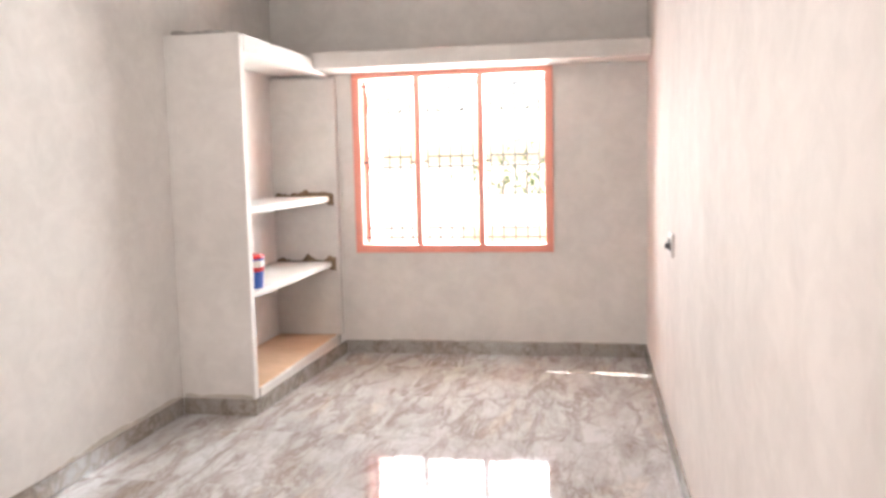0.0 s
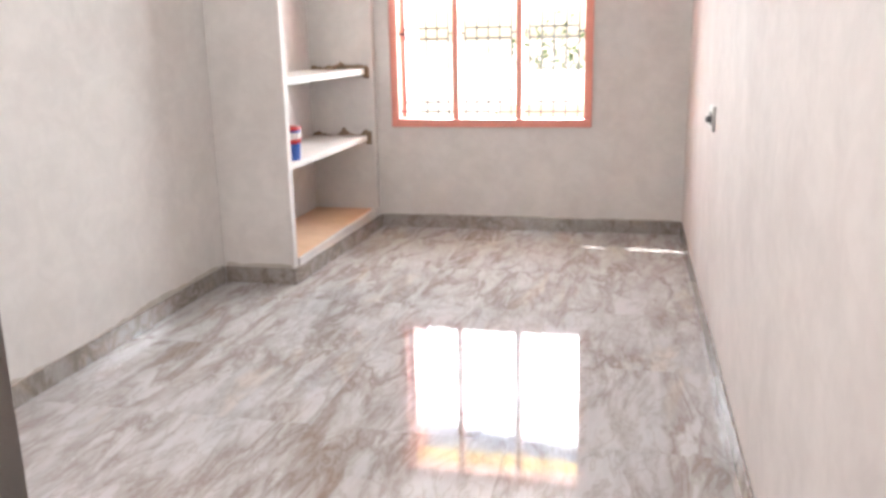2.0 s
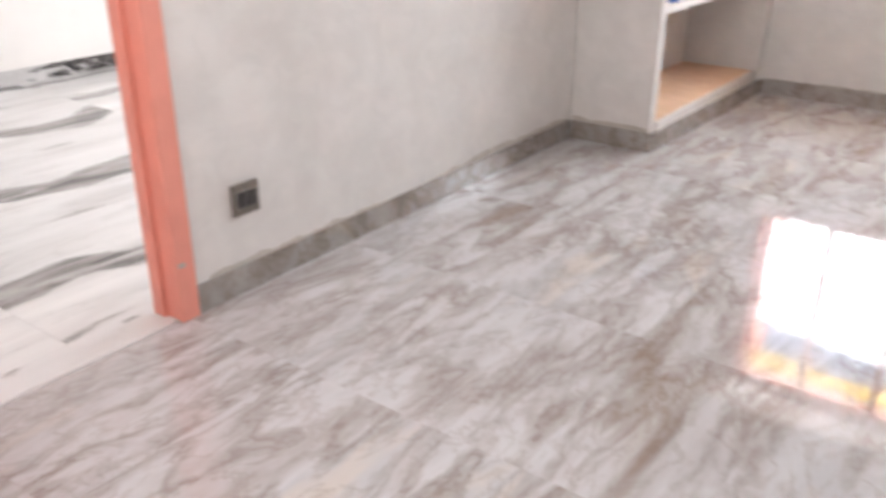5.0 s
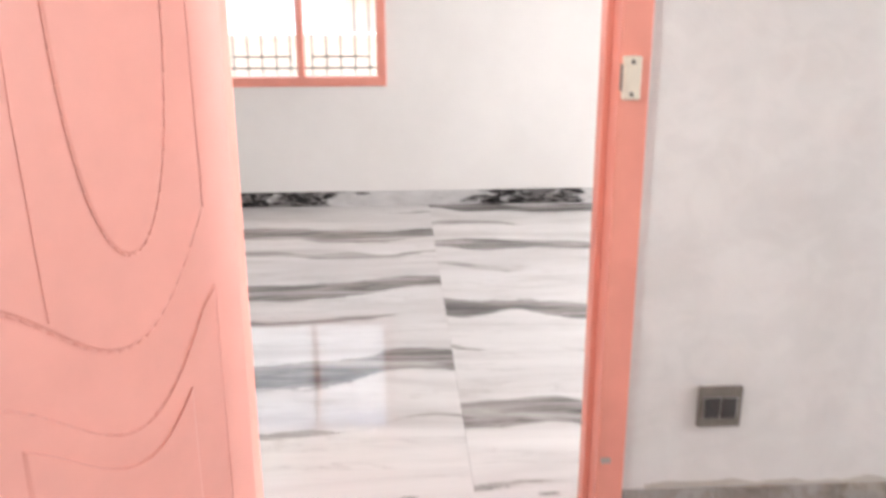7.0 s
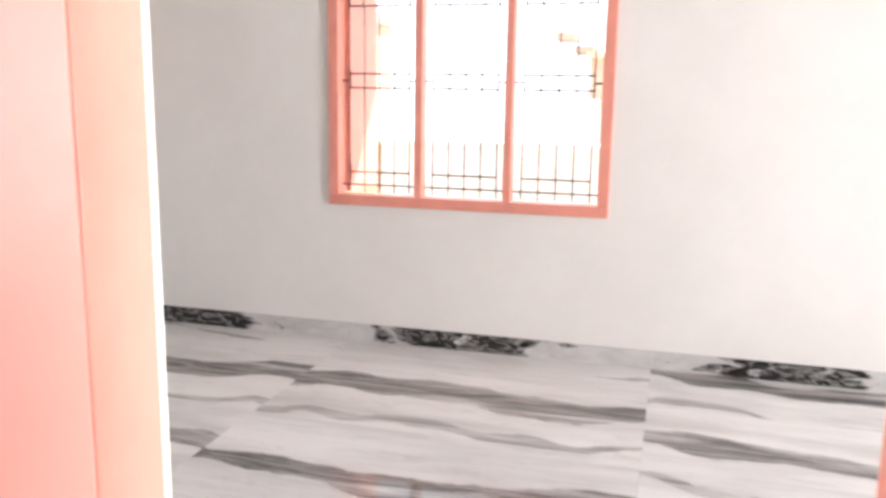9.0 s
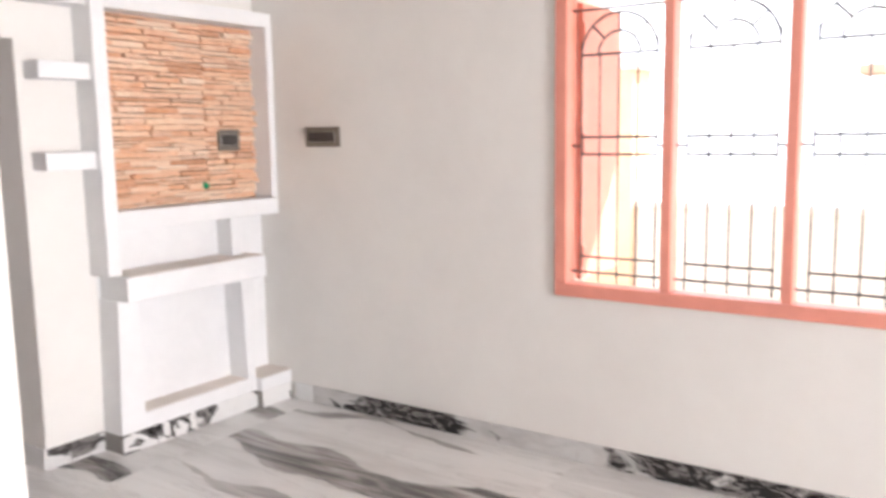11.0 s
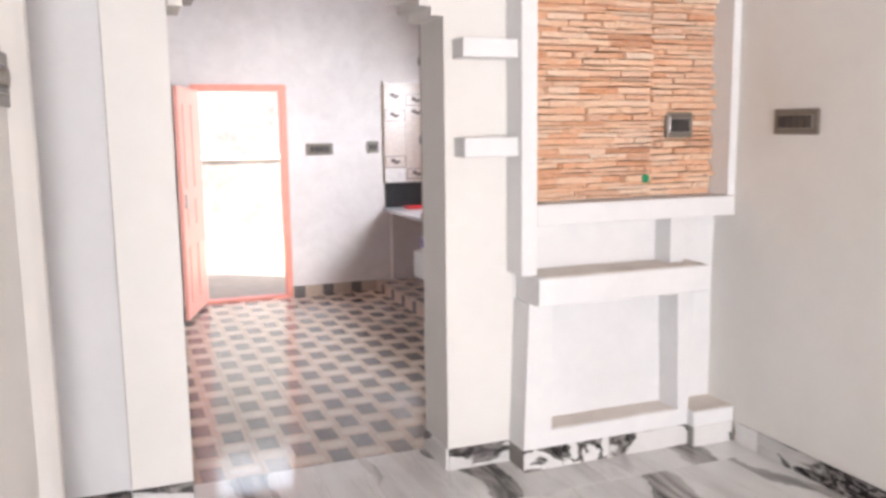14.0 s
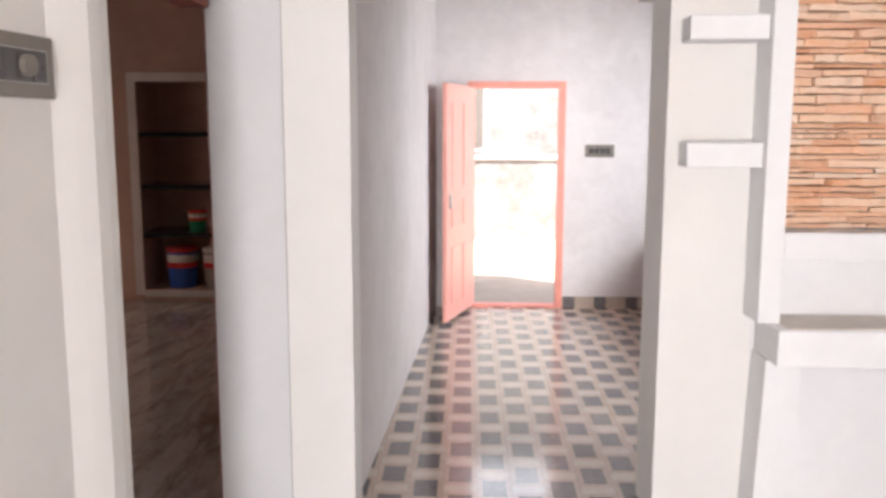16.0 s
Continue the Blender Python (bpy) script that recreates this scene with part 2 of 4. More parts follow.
def weave_tile(name):
    """Printed ceramic: two charcoal oblongs in a cream basket weave, per 0.31 m tile."""
    m, t, b = nodes_of(name)
    tc = t.nodes.new("ShaderNodeTexCoord")
    sep = t.nodes.new("ShaderNodeSeparateXYZ")
    t.links.new(tc.outputs["Object"], sep.inputs[0])

    def op(kind, a, bb):
        n = t.nodes.new("ShaderNodeMath")
        n.operation = kind
        for s, v in zip(n.inputs, (a, bb)):
            if isinstance(v, bpy.types.NodeSocket):
                t.links.new(v, s)
            else:
                s.default_value = v
        return n.outputs[0]

    def oblong(cx, cy, hx, hy):
        ax = op("LESS_THAN", op("ABSOLUTE", op("SUBTRACT", sep.outputs[0], cx), 0), hx)
        ay = op("LESS_THAN", op("ABSOLUTE", op("SUBTRACT", sep.outputs[1], cy), 0), hy)
        return op("MULTIPLY", ax, ay)
    q = 0.0775
    darkm = op("ADD", oblong(-q, -q, 0.053, 0.088), op("ADD", oblong(q, q, 0.053, 0.088), oblong(q, q - 0.31, 0.053, 0.088)))
    darkm = op("ADD", darkm, op("ADD", oblong(-q, -q + 0.31, 0.053, 0.088), oblong(-9, 0, 0.1, 0.1)))
    bars = op("ADD", oblong(-q, q, 0.072, 0.034), oblong(q, -q, 0.072, 0.034))
    g = noise_tex(t, coords(t, (1, 1, 1), 9.0), 30, 5, 0.6)
    cream = ramp(t, g, [(0.3, (0.42, 0.335, 0.27)), (0.7, (0.52, 0.42, 0.345))])
    pale = ramp(t, g, [(0.3, (0.50, 0.425, 0.36)), (0.7, (0.60, 0.52, 0.45))])
    char = ramp(t, g, [(0.3, (0.115, 0.105, 0.105)), (0.7, (0.19, 0.175, 0.17))])
    c = mix(t, darkm, mix(t, bars, cream, pale), char)
    t.links.new(c, b.inputs["Base Color"])
    b.inputs["Roughness"].default_value = 0.13
    b.inputs["IOR"].default_value = 1.65
    bump(t, b, noise_tex(t, coords(t), 25, 3), 0.10, 0.002)
    return m


def stone_mat(name):
    m, t, b = nodes_of(name)
    info = t.nodes.new("ShaderNodeObjectInfo")
    c = ramp(t, info.outputs["Random"], [(0.0, (0.84, 0.44, 0.24)), (0.16, (0.95, 0.74, 0.56)), (0.32, (0.88, 0.52, 0.32)), (0.48, (0.98, 0.86, 0.73)), (0.62, (0.92, 0.63, 0.44)), (0.74, (0.74, 0.34, 0.17)), (0.88, (0.97, 0.79, 0.63)), (1.0, (0.56, 0.24, 0.12))])
    tint = noise_tex(t, coords(t, (1.6, 1, 0.8), 60.0), 3.0, 4, 0.6)
    c = mix(t, 0.30, c, ramp(t, tint, [(0.3, (0.66, 0.29, 0.12)), (0.42, (0.94, 0.56, 0.31)), (0.52, (0.98, 0.83, 0.67)), (0.64, (0.95, 0.67, 0.45)), (0.75, (0.99, 0.90, 0.79))]))
    g = noise_tex(t, coords(t, (3, 1, 12), 40.0), 5, 6, 0.65)
    c = mix(t, 0.9, c, ramp(t, g, [(0.28, (0.62, 0.45, 0.34)), (0.48, (1, 0.97, 0.95)), (0.62, (1, 1, 1)), (0.8, (0.92, 0.70, 0.52))]), "MULTIPLY")
    t.links.new(c, b.inputs["Base Color"])
    b.inputs["Roughness"].default_value = 0.7
    bump(t, b, g, 0.5, 0.006)
    return m


M_HALL = plaster("wall_white_paint", (0.83, 0.81, 0.78), (0.79, 0.765, 0.735), 0.3, 0.6, 0.08)
M_BED = plaster("wall_putty", (0.76, 0.735, 0.71), (0.66, 0.635, 0.61), 0.9, 0.8, 0.3)
# Pink streaks are its own; the base is also darkened against overbright light.
M_BEDE = plaster("streaked_pink_putty", (0.735, 0.69, 0.665), (0.645, 0.60, 0.575), 1.0, 0.8, 0.3, (1, 1, 0.4))
M_CEM = plaster("wall_cement_wash", (0.70, 0.66, 0.65), (0.62, 0.575, 0.565), 0.9, 0.85, 0.35)
M_GREY = plaster("raw_cement", (0.36, 0.345, 0.325), (0.27, 0.255, 0.24), 1.0, 0.9, 0.6)
M_SMEAR = plaster("mortar_smear", (0.56, 0.52, 0.475), (0.42, 0.38, 0.335), 1.0, 0.95, 0.6, (1, 1, 1))
M_YARD = plaster("rubble_wall", (0.40, 0.38, 0.36), (0.22, 0.205, 0.19), 1.0, 0.95, 1.0, (1, 1, 1))
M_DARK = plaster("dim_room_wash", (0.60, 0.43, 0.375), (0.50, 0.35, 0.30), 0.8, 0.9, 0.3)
M_TVW = plaster("tv_wall_white", (0.86, 0.86, 0.865), (0.80, 0.80, 0.81), 0.5, 0.6, 0.12)
M_DUST = plaster("dusty_ledge", (0.84, 0.785, 0.73), (0.75, 0.68, 0.62), 1.0, 0.95, 0.5, (1, 1, 1))
M_SANDY = plaster("orange_sandy_screed", (0.76, 0.55, 0.40), (0.64, 0.43, 0.28), 1.0, 0.95, 0.5, (1, 1, 1))
M_PIER = plaster("pale_primer_coat", (0.735, 0.735, 0.745), (0.69, 0.69, 0.70), 0.5, 0.7, 0.12)
M_MORTAR = plaster("brown_mortar", (0.30, 0.225, 0.155), (0.20, 0.145, 0.095), 1.0, 0.95, 0.8, (1, 1, 1))
M_CEIL = plaster("ceiling_white", (0.80, 0.79, 0.775), (0.74, 0.73, 0.71), 0.4, 0.8, 0.1)
M_PINK = paint("pink_enamel", (0.86, 0.41, 0.335), 0.05, 0.38, 0.05)
M_PINKW = paint("pink_enamel_frame", (0.81, 0.325, 0.25), 0.08, 0.42, 0.06)
M_PRIMER = paint("grey_primer", (0.34, 0.31, 0.285), 0.1, 0.7, 0.1)
M_REDF = paint("dark_red_oxide", (0.19, 0.05, 0.035), 0.12, 0.5)
M_IRON = plain("iron_bar", (0.10, 0.095, 0.10), 0.5, 0.6)
M_BEIGE = marble_beige("beige_porcelain")
M_BEIGES = marble_beige("beige_skirting_porcelain", 0.62)
M_WHITE = marble_white("white_porcelain", 0.40)
M_BANDED = banded_marble("banded_white_porcelain")
M_AGATE = agate_skirting("agate_skirting_porcelain")
M_SKIRTW = marble_white("black_veined_porcelain", 1.0, 67.0, (0.5, 1.0, 1.5), 1.25, 0.08)
M_SKIRTT = marble_white("sparse_veined_porcelain", 1.0, 41.0, (0.8, 1.0, 1.0), 1.7, 0.0)
M_WEAVE = weave_tile("weave_ceramic")
M_STONE = stone_mat("ledge_stone")
M_GROUT = plain("grout", (0.42, 0.40, 0.38), 0.9)
M_PLATE = plain("bronze_plastic", (0.19, 0.165, 0.14), 0.35)
M_PLATE2 = plain("dark_module", (0.055, 0.05, 0.047), 0.3)
M_SILVER = plain("silver_trim", (0.5, 0.48, 0.46), 0.3, 0.8)
M_CREAMP = plain("cream_plastic", (0.74, 0.68, 0.56), 0.4)
M_PALEP = plain("pale_grey_plastic", (0.62, 0.60, 0.58), 0.4)
M_GREEN = plain("green_plastic", (0.02, 0.30, 0.13), 0.4)
M_RED = plain("red_label", (0.62, 0.03, 0.035), 0.4)
M_BLUE = plain("blue_label", (0.03, 0.10, 0.42), 0.4)
M_WHITEP = plain("white_plastic", (0.78, 0.77, 0.75), 0.4)
M_BLACKG = plain("black_granite", (0.028, 0.028, 0.03), 0.12)
M_SAND = plaster("sandy_ground", (0.52, 0.43, 0.33), (0.42, 0.34, 0.25), 1.0, 0.95, 0.5, (1, 1, 1))
M_OUTW = plaster("yard_wall", (0.76, 0.73, 0.69), (0.66, 0.63, 0.58), 1.0, 0.9, 0.4)
M_YELLOW = plaster("yellow_wash", (0.78, 0.58, 0.12), (0.68, 0.49, 0.10), 0.7, 0.85, 0.2)
M_ORANGE = plaster("orange_wash", (0.80, 0.56, 0.40), (0.74, 0.50, 0.34), 0.6, 0.85, 0.2)
M_BRICK = plaster("brick_wash", (0.66, 0.46, 0.34), (0.58, 0.38, 0.27), 1.0, 0.9, 0.5)
M_LEAF = plain("leaf", (0.07, 0.115, 0.035), 0.5)
M_BARK = plain("bark", (0.16, 0.11, 0.075), 0.9)
M_RUST = plain("galvanised", (0.45, 0.44, 0.43), 0.5, 0.5)


# ---- mesh helpers ----
def box(bm, x0, y0, z0, x1, y1, z1, bev=0.0):
    x0, x1, y0, y1, z0, z1 = min(x0, x1), max(x0, x1), min(y0, y1), max(y0, y1), min(z0, z1), max(z0, z1)
    r = bmesh.ops.create_cube(bm, size=1.0, matrix=Matrix.Translation(((x0 + x1) / 2, (y0 + y1) / 2, (z0 + z1) / 2)) @ Matrix.Diagonal((x1 - x0, y1 - y0, z1 - z0, 1)))
    if bev:
        es = list({e for v in r["verts"] for e in v.link_edges})
        bmesh.ops.bevel(bm, geom=es, offset=bev, segments=2, affect="EDGES", profile=0.5)
    return bm


def boxes(*items, bev=0.0):
    bm = bmesh.new()
    for it in items:
        box(bm, *it[:6], bev if len(it) < 7 else it[6])
    return bm


def prism(bm, pts, z0, z1):
    """An upright prism over a plan outline (anticlockwise)."""
    lo = [bm.verts.new((x, y, z0)) for x, y in pts]
    hi = [bm.verts.new((x, y, z1)) for x, y in pts]
    n = len(pts)
    bm.faces.new(lo[::-1])
    bm.faces.new(hi)
    for i in range(n):
        bm.faces.new((lo[i], lo[(i + 1) % n], hi[(i + 1) % n], hi[i]))
    return bm


def slab_xz(bm, pts, y0, y1):
    """A plate with its outline in x and z, from y0 to y1."""
    a = [bm.verts.new((x, y0, z)) for x, z in pts]
    b = [bm.verts.new((x, y1, z)) for x, z in pts]
    n = len(pts)
    bm.faces.new(a)
    bm.faces.new(b[::-1])
    for i in range(n):
        bm.faces.new((a[(i + 1) % n], a[i], b[i], b[(i + 1) % n]))
    bmesh.ops.recalc_face_normals(bm, faces=bm.faces[:])
    return bm


def holed_wall(x0, x1, y0, y1, z0, z1, hx0, hx1, hz0, hz1, swap=False):
    """One slab in x and z, from y0 to y1, with a rectangular opening; swap turns x and y round."""
    bm = bmesh.new()
    rim = [(x0, z0), (x1, z0), (x1, z1), (x0, z1)]
    hole = [(hx0, hz0), (hx1, hz0), (hx1, hz1), (hx0, hz1)]

    def vert(x, y, z):
        return bm.verts.new((y, x, z) if swap else (x, y, z))
    fo, fi = [vert(x, y0, z) for x, z in rim], [vert(x, y0, z) for x, z in hole]
    bo, bi = [vert(x, y1, z) for x, z in rim], [vert(x, y1, z) for x, z in hole]
    for i in range(4):
        j = (i + 1) % 4
        for quad in ((fo[i], fo[j], fi[j], fi[i]), (bo[i], bi[i], bi[j], bo[j]), (fo[i], bo[i], bo[j], fo[j]), (fi[i], fi[j], bi[j], bi[i])):
            bm.faces.new(quad)
    bmesh.ops.recalc_face_normals(bm, faces=bm.faces[:])
    return bm


def rod(bm, a, b, r=0.006, n=8):
    a, b = Vector(a), Vector(b)
    d = b - a
    m = Matrix.Translation((a + b) / 2) @ d.to_track_quat("Z", "Y").to_matrix().to_4x4()
    bmesh.ops.create_cone(bm, cap_ends=True, segments=n, radius1=r, radius2=r, depth=d.length, matrix=m)
    return bm


def arc(bm, cx, cz, rad, a0, a1, y, r=0.006, n=14):
    """A bent bar in a plane y = const."""
    p = [(cx + rad * math.cos(a0 + (a1 - a0) * i / n), y, cz + rad * math.sin(a0 + (a1 - a0) * i / n)) for i in range(n + 1)]
    for u, v in zip(p, p[1:]):
        rod(bm, u, v, r, 6)


def link(name, bm, material, smooth=False):
    me = bpy.data.meshes.new(name)
    bm.to_mesh(me)
    bm.free()
    me.materials.append(material)
    if smooth:
        for p in me.polygons:
            p.use_smooth = True
    return new(name, me)


def part(name, bm, material, parent, label="", smooth=False):
    ob = link(name, bm, material, smooth)
    ob.parent = parent
    if label:
        ob["label"] = label
    return ob


def structure(name, bm, material, label, category):
    return tagged(link(name, bm, material), label, category, kind="structure")


def thing(name, label, category, at=(0, 0, 0), group="", kind=""):
    e = new(name)
    e.empty_display_size = 0.1
    e.location = at
    return tagged(e, label, category, group, kind)


def shift(bm, v):
    bmesh.ops.translate(bm, verts=bm.verts[:], vec=Vector(v))
    return bm


def turn(bm, deg, axis="Z", about=(0, 0, 0)):
    bmesh.ops.rotate(bm, verts=bm.verts[:], cent=Vector(about), matrix=Matrix.Rotation(radians(deg), 3, axis))
    return bm


# ---- plan ----
BX1 = 2.95              # bedroom, east wall face
HX = -3.75              # hall, west wall face
SY = -8.73              # hall, south wall face
KY = -13.13             # kitchen, south wall face
CZ = 3.0                # ceilings
T = 0.22                # outer walls

# bedroom walls
WX0, WX1, WZ0, WZ1 = 0.675, 2.235, 0.836, 2.255
structure("wall_bedroom_north", holed_wall(-0.15, BX1 + T, 0, T, 0, CZ, WX0, WX1, WZ0, WZ1), M_BED, "rough putty-coated bedroom wall with a window", "wall")
structure("wall_bedroom_east", boxes((BX1, -7.4, 0, BX1 + T, 0, CZ)), M_BEDE, "streaky pinkish trowelled putty bedroom wall", "wall")
DY0, DY1, DZ = -5.455, -4.40, 2.10
structure("wall_bedroom_west", boxes((-0.15, DY1, 0, 0, 0, CZ), (-0.15, -7.4, 0, 0, DY0, CZ), (-0.15, DY0, DZ, 0, DY1, CZ)), M_BED, "putty-coated wall between bedroom and hall with a doorway", "wall")
PX, PY = 2.10, -6.05
# The wall is real; its window-like opening is added for the fill lamp.
structure("wall_bedroom_south", boxes((0, PY - 0.14, 0, 0.4, PY, CZ), (1.5, PY - 0.14, 0, PX, PY, CZ), (0.4, PY - 0.14, 0, 1.5, PY, 0.85), (0.4, PY - 0.14, 2.15, 1.5, PY, CZ), (PX, PY - 0.14, 2.3, BX1, PY, CZ)), M_GREY, "grey unpainted wall beside a passage, with an opening added for light", "wall")
# Unseen opening, added to bring light in behind the camera.
structure("wall_passage_end", boxes((0, -7.4, 0, 2.05, -7.25, CZ), (2.9, -7.4, 0, BX1, -7.25, CZ), (2.05, -7.4, 2.2, 2.9, -7.25, CZ)), M_BED, "plain wall at the passage end with an opening added for light", "wall")
structure("ceiling_bedroom", boxes((-0.15, -7.4, CZ, BX1 + T, T, CZ + 0.15)), M_CEIL, "plain white ceiling slab", "ceiling")

# hall walls
HWY0, HWY1, HWZ0, HWZ1 = -6.68, -5.07, 0.84, 2.28
structure("wall_hall_west", holed_wall(SY - 0.3, 0.8, HX - T, HX, 0, CZ, HWY0, HWY1, HWZ0, HWZ1, swap=True), M_HALL, "smooth white painted hall wall with a window", "wall")
# Doorway assumed, set where its light suits the hall.
structure("wall_hall_north", boxes((HX - T, 0.8, 0, -1.75, 1.0, CZ), (-0.55, 0.8, 0, -0.15, 1.0, CZ), (-1.75, 0.8, 2.2, -0.55, 1.0, CZ), (-0.15, 0.221, 0, -0.02, 1.0, CZ)), M_HALL, "white painted hall wall with an assumed front doorway", "wall")
EX = -0.70
nb = bmesh.new()
prism(nb, [(-0.15, -5.655), (-0.522, -5.655), (-0.548, -5.685), (-0.600, -6.90), (-0.655, -7.50), (-0.680, -7.555), (-0.700, -7.605), (-0.702, -7.665), (-0.688, -7.74), (-0.665, -7.765), (-0.49, -7.765), (-0.49, -7.40), (-0.15, -7.40)], 0, CZ)
bmesh.ops.recalc_face_normals(nb, faces=nb.faces[:])
structure("wall_hall_east", nb, M_HALL, "thick white painted wall beside a dim room's doorway", "wall")
structure("wall_hall_lintel", boxes((EX, -8.829, 2.12, -0.49, -7.765, CZ)), M_HALL, "white painted wall above the dim room's doorway", "wall")
# hall south wall with a stepped arch to the kitchen
AX0, AX1, AZ = -2.262, -1.115, 2.225
st = [(AX0, 0.0), (AX0, 2.085), (-2.205, 2.085), (-2.205, 2.125), (-2.15, 2.125), (-2.15, 2.165), (-2.095, 2.165), (-2.095, 2.20), (-2.04, 2.20), (-2.04, AZ),
      (-1.335, AZ), (-1.335, 2.20), (-1.28, 2.20), (-1.28, 2.165), (-1.225, 2.165), (-1.225, 2.125), (-1.17, 2.125), (-1.17, 2.085), (AX1, 2.085), (AX1, 0.0)]
aw = bmesh.new()
slab_xz(aw, [(HX, 0), (AX0, 0)] + [(AX0, 2.085)] + [(HX, 2.085)], SY, SY - 0.3)
slab_xz(aw, [(HX, 2.085)] + st[1:-1] + [(AX1, CZ), (HX, CZ)], SY, SY - 0.3)
structure("wall_hall_south", aw, M_HALL, "white painted wall with a stepped arch to the kitchen", "wall")
structure("wall_arch_pier", boxes((AX1, -9.05, 0, -0.8655, -8.83, CZ)), M_HALL, "narrow cream white pier beside the arch", "wall")
structure("wall_door_pier", boxes((-0.8645, -9.05, 0, -0.58, -8.842, CZ)), M_PIER, "narrow grey primed pier beside a red door frame", "wall")
structure("trim_pier_joint", boxes((-0.8664, -8.8418, 0.11, -0.8636, -8.8286, 2.7)), M_GREY, "thin dark open joint between two plastered piers", "trim")
structure("ceiling_hall", boxes((HX - T, SY - 0.3, CZ, -0.151, 1.0, CZ + 0.15)), M_CEIL, "plain white hall ceiling", "ceiling")

# kitchen
KX0 = -3.98
KDX0, KDX1, KDZ = -2.405, -1.545, 2.012
structure("wall_kitchen_south", boxes((KX0, KY - T, 0, KDX0, KY, CZ), (KDX1, KY - T, 0, -0.9, KY, CZ), (KDX0, KY - T, KDZ, KDX1, KY, CZ)), M_CEM, "cement-washed kitchen wall with the back doorway", "wall")
kb = bmesh.new()
prism(kb, [(-0.95, KY), (-0.95, -9.05), (-1.08, -9.05), (-1.27, KY)][::-1], 0, CZ)
bmesh.ops.recalc_face_normals(kb, faces=kb.faces[:])
structure("wall_kitchen_east", kb, M_CEM, "cement-washed kitchen side wall", "wall")
structure("wall_kitchen_west", boxes((KX0 - T, KY - T, 0, KX0, -12.1, CZ), (KX0 - T, -11.0, 0, KX0, SY - 0.3, CZ), (KX0 - T, -12.1, 0, KX0, -11.0, 1.2), (KX0 - T, -12.1, 2.15, KX0, -11.0, CZ)), M_CEM, "cement-washed kitchen wall with a window over the counter", "wall")
structure("ceiling_kitchen", boxes((KX0 - T, KY - T, CZ, -0.95, SY - 0.3, CZ + 0.15)), M_CEIL, "plain kitchen ceiling", "ceiling")

# dim room
RX1, RY = 3.1, -13.3
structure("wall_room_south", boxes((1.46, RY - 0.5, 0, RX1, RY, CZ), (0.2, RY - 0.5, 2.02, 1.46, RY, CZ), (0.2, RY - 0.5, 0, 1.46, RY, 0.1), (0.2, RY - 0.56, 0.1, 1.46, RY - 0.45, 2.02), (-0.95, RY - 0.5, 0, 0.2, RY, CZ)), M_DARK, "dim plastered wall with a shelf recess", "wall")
# The opening in this wall is unseen, added to let light in.
structure("wall_room_east", boxes((RX1, RY - 0.5, 0, RX1 + 0.15, -12.1, CZ), (RX1, -10.2, 0, RX1 + 0.15, -7.4, CZ), (RX1, -12.1, 0, RX1 + 0.15, -10.2, 0.9), (RX1, -12.1, 2.15, RX1 + 0.15, -10.2, CZ)), M_DARK, "plain dim room wall with an opening added for light", "wall")
structure("wall_room_west", boxes((-0.95, RY, 0, -0.58, -9.05, CZ)), M_DARK, "plain dim room wall with an opening added for light behind the kitchen", "wall")
# The jog leaves an unseen light well, added to feed sky to the passage.
structure("wall_room_north", boxes((-0.47, -7.62, 0, 1.85, -7.41, CZ), (1.85, -8.6, 0, 1.95, -7.41, CZ), (1.95, -8.6, 0, RX1, -8.5, CZ)), M_DARK, "plain dim room wall beside the door and an added light well", "wall")
# Stops short to keep the added light well open above.
structure("ceiling_room", boxes((-0.95, RY - 0.5, CZ, RX1 + 0.15, -8.5, CZ + 0.15), (-0.95, -8.5, CZ, 1.95, -7.4, CZ + 0.15)), M_CEIL, "plain ceiling of the dim room", "ceiling")

# loft slab over the bedroom window
tagged(link("concrete_loft_shelf", boxes((0.47, -0.42, 2.25, BX1, 0, 2.37), bev=0.008), M_BED), "white plastered concrete loft shelf above the window", "shelf", kind="structure")


# ---- floors: bedding sheets, tiles are laid last ----
floor_bed = structure("floor_bedroom", boxes((-0.02, -7.4, -0.12, BX1 + 0.05, 0.05, -0.006)), M_GROUT, "polished beige grey porcelain tile floor", "floor")
floor_hall = structure("floor_hall", boxes((HX - 0.05, SY - 0.31, -0.12, -0.02, 1.0, -0.006)), M_GROUT, "polished white porcelain floor with bold grey veins", "floor")
floor_kit = structure("floor_kitchen", boxes((KX0 - 0.05, KY - 0.1, -0.12, -0.95, SY - 0.31, -0.006)), M_GROUT, "patterned charcoal and cream ceramic tile floor", "floor")
floor_room = structure("floor_room", boxes((-0.95, RY - 0.1, -0.12, RX1, SY - 0.0, -0.002), (-0.47, SY, -0.12, RX1, -7.4, -0.002)), M_BEIGE, "dim polished beige tile floor", "floor")
structure("threshold_bedroom", boxes((-0.15, DY0, -0.01, -0.0, DY1, 0.006), bev=0.002), M_WHITE, "white marble door threshold", "threshold")

ss = bmesh.new()
# Outer edge slanted and run past the window to cut the sun's floor streak.
prism(ss, [(-0.5, T), (-0.5, 0.78), (1.2, 0.62), (2.75, 0.52), (2.75, T)][::-1], 2.34, 2.43)
bmesh.ops.recalc_face_normals(ss, faces=ss.faces[:])
structure("sunshade_bedroom", ss, M_YELLOW, "yellow washed concrete sunshade over the bedroom window", "sunshade")
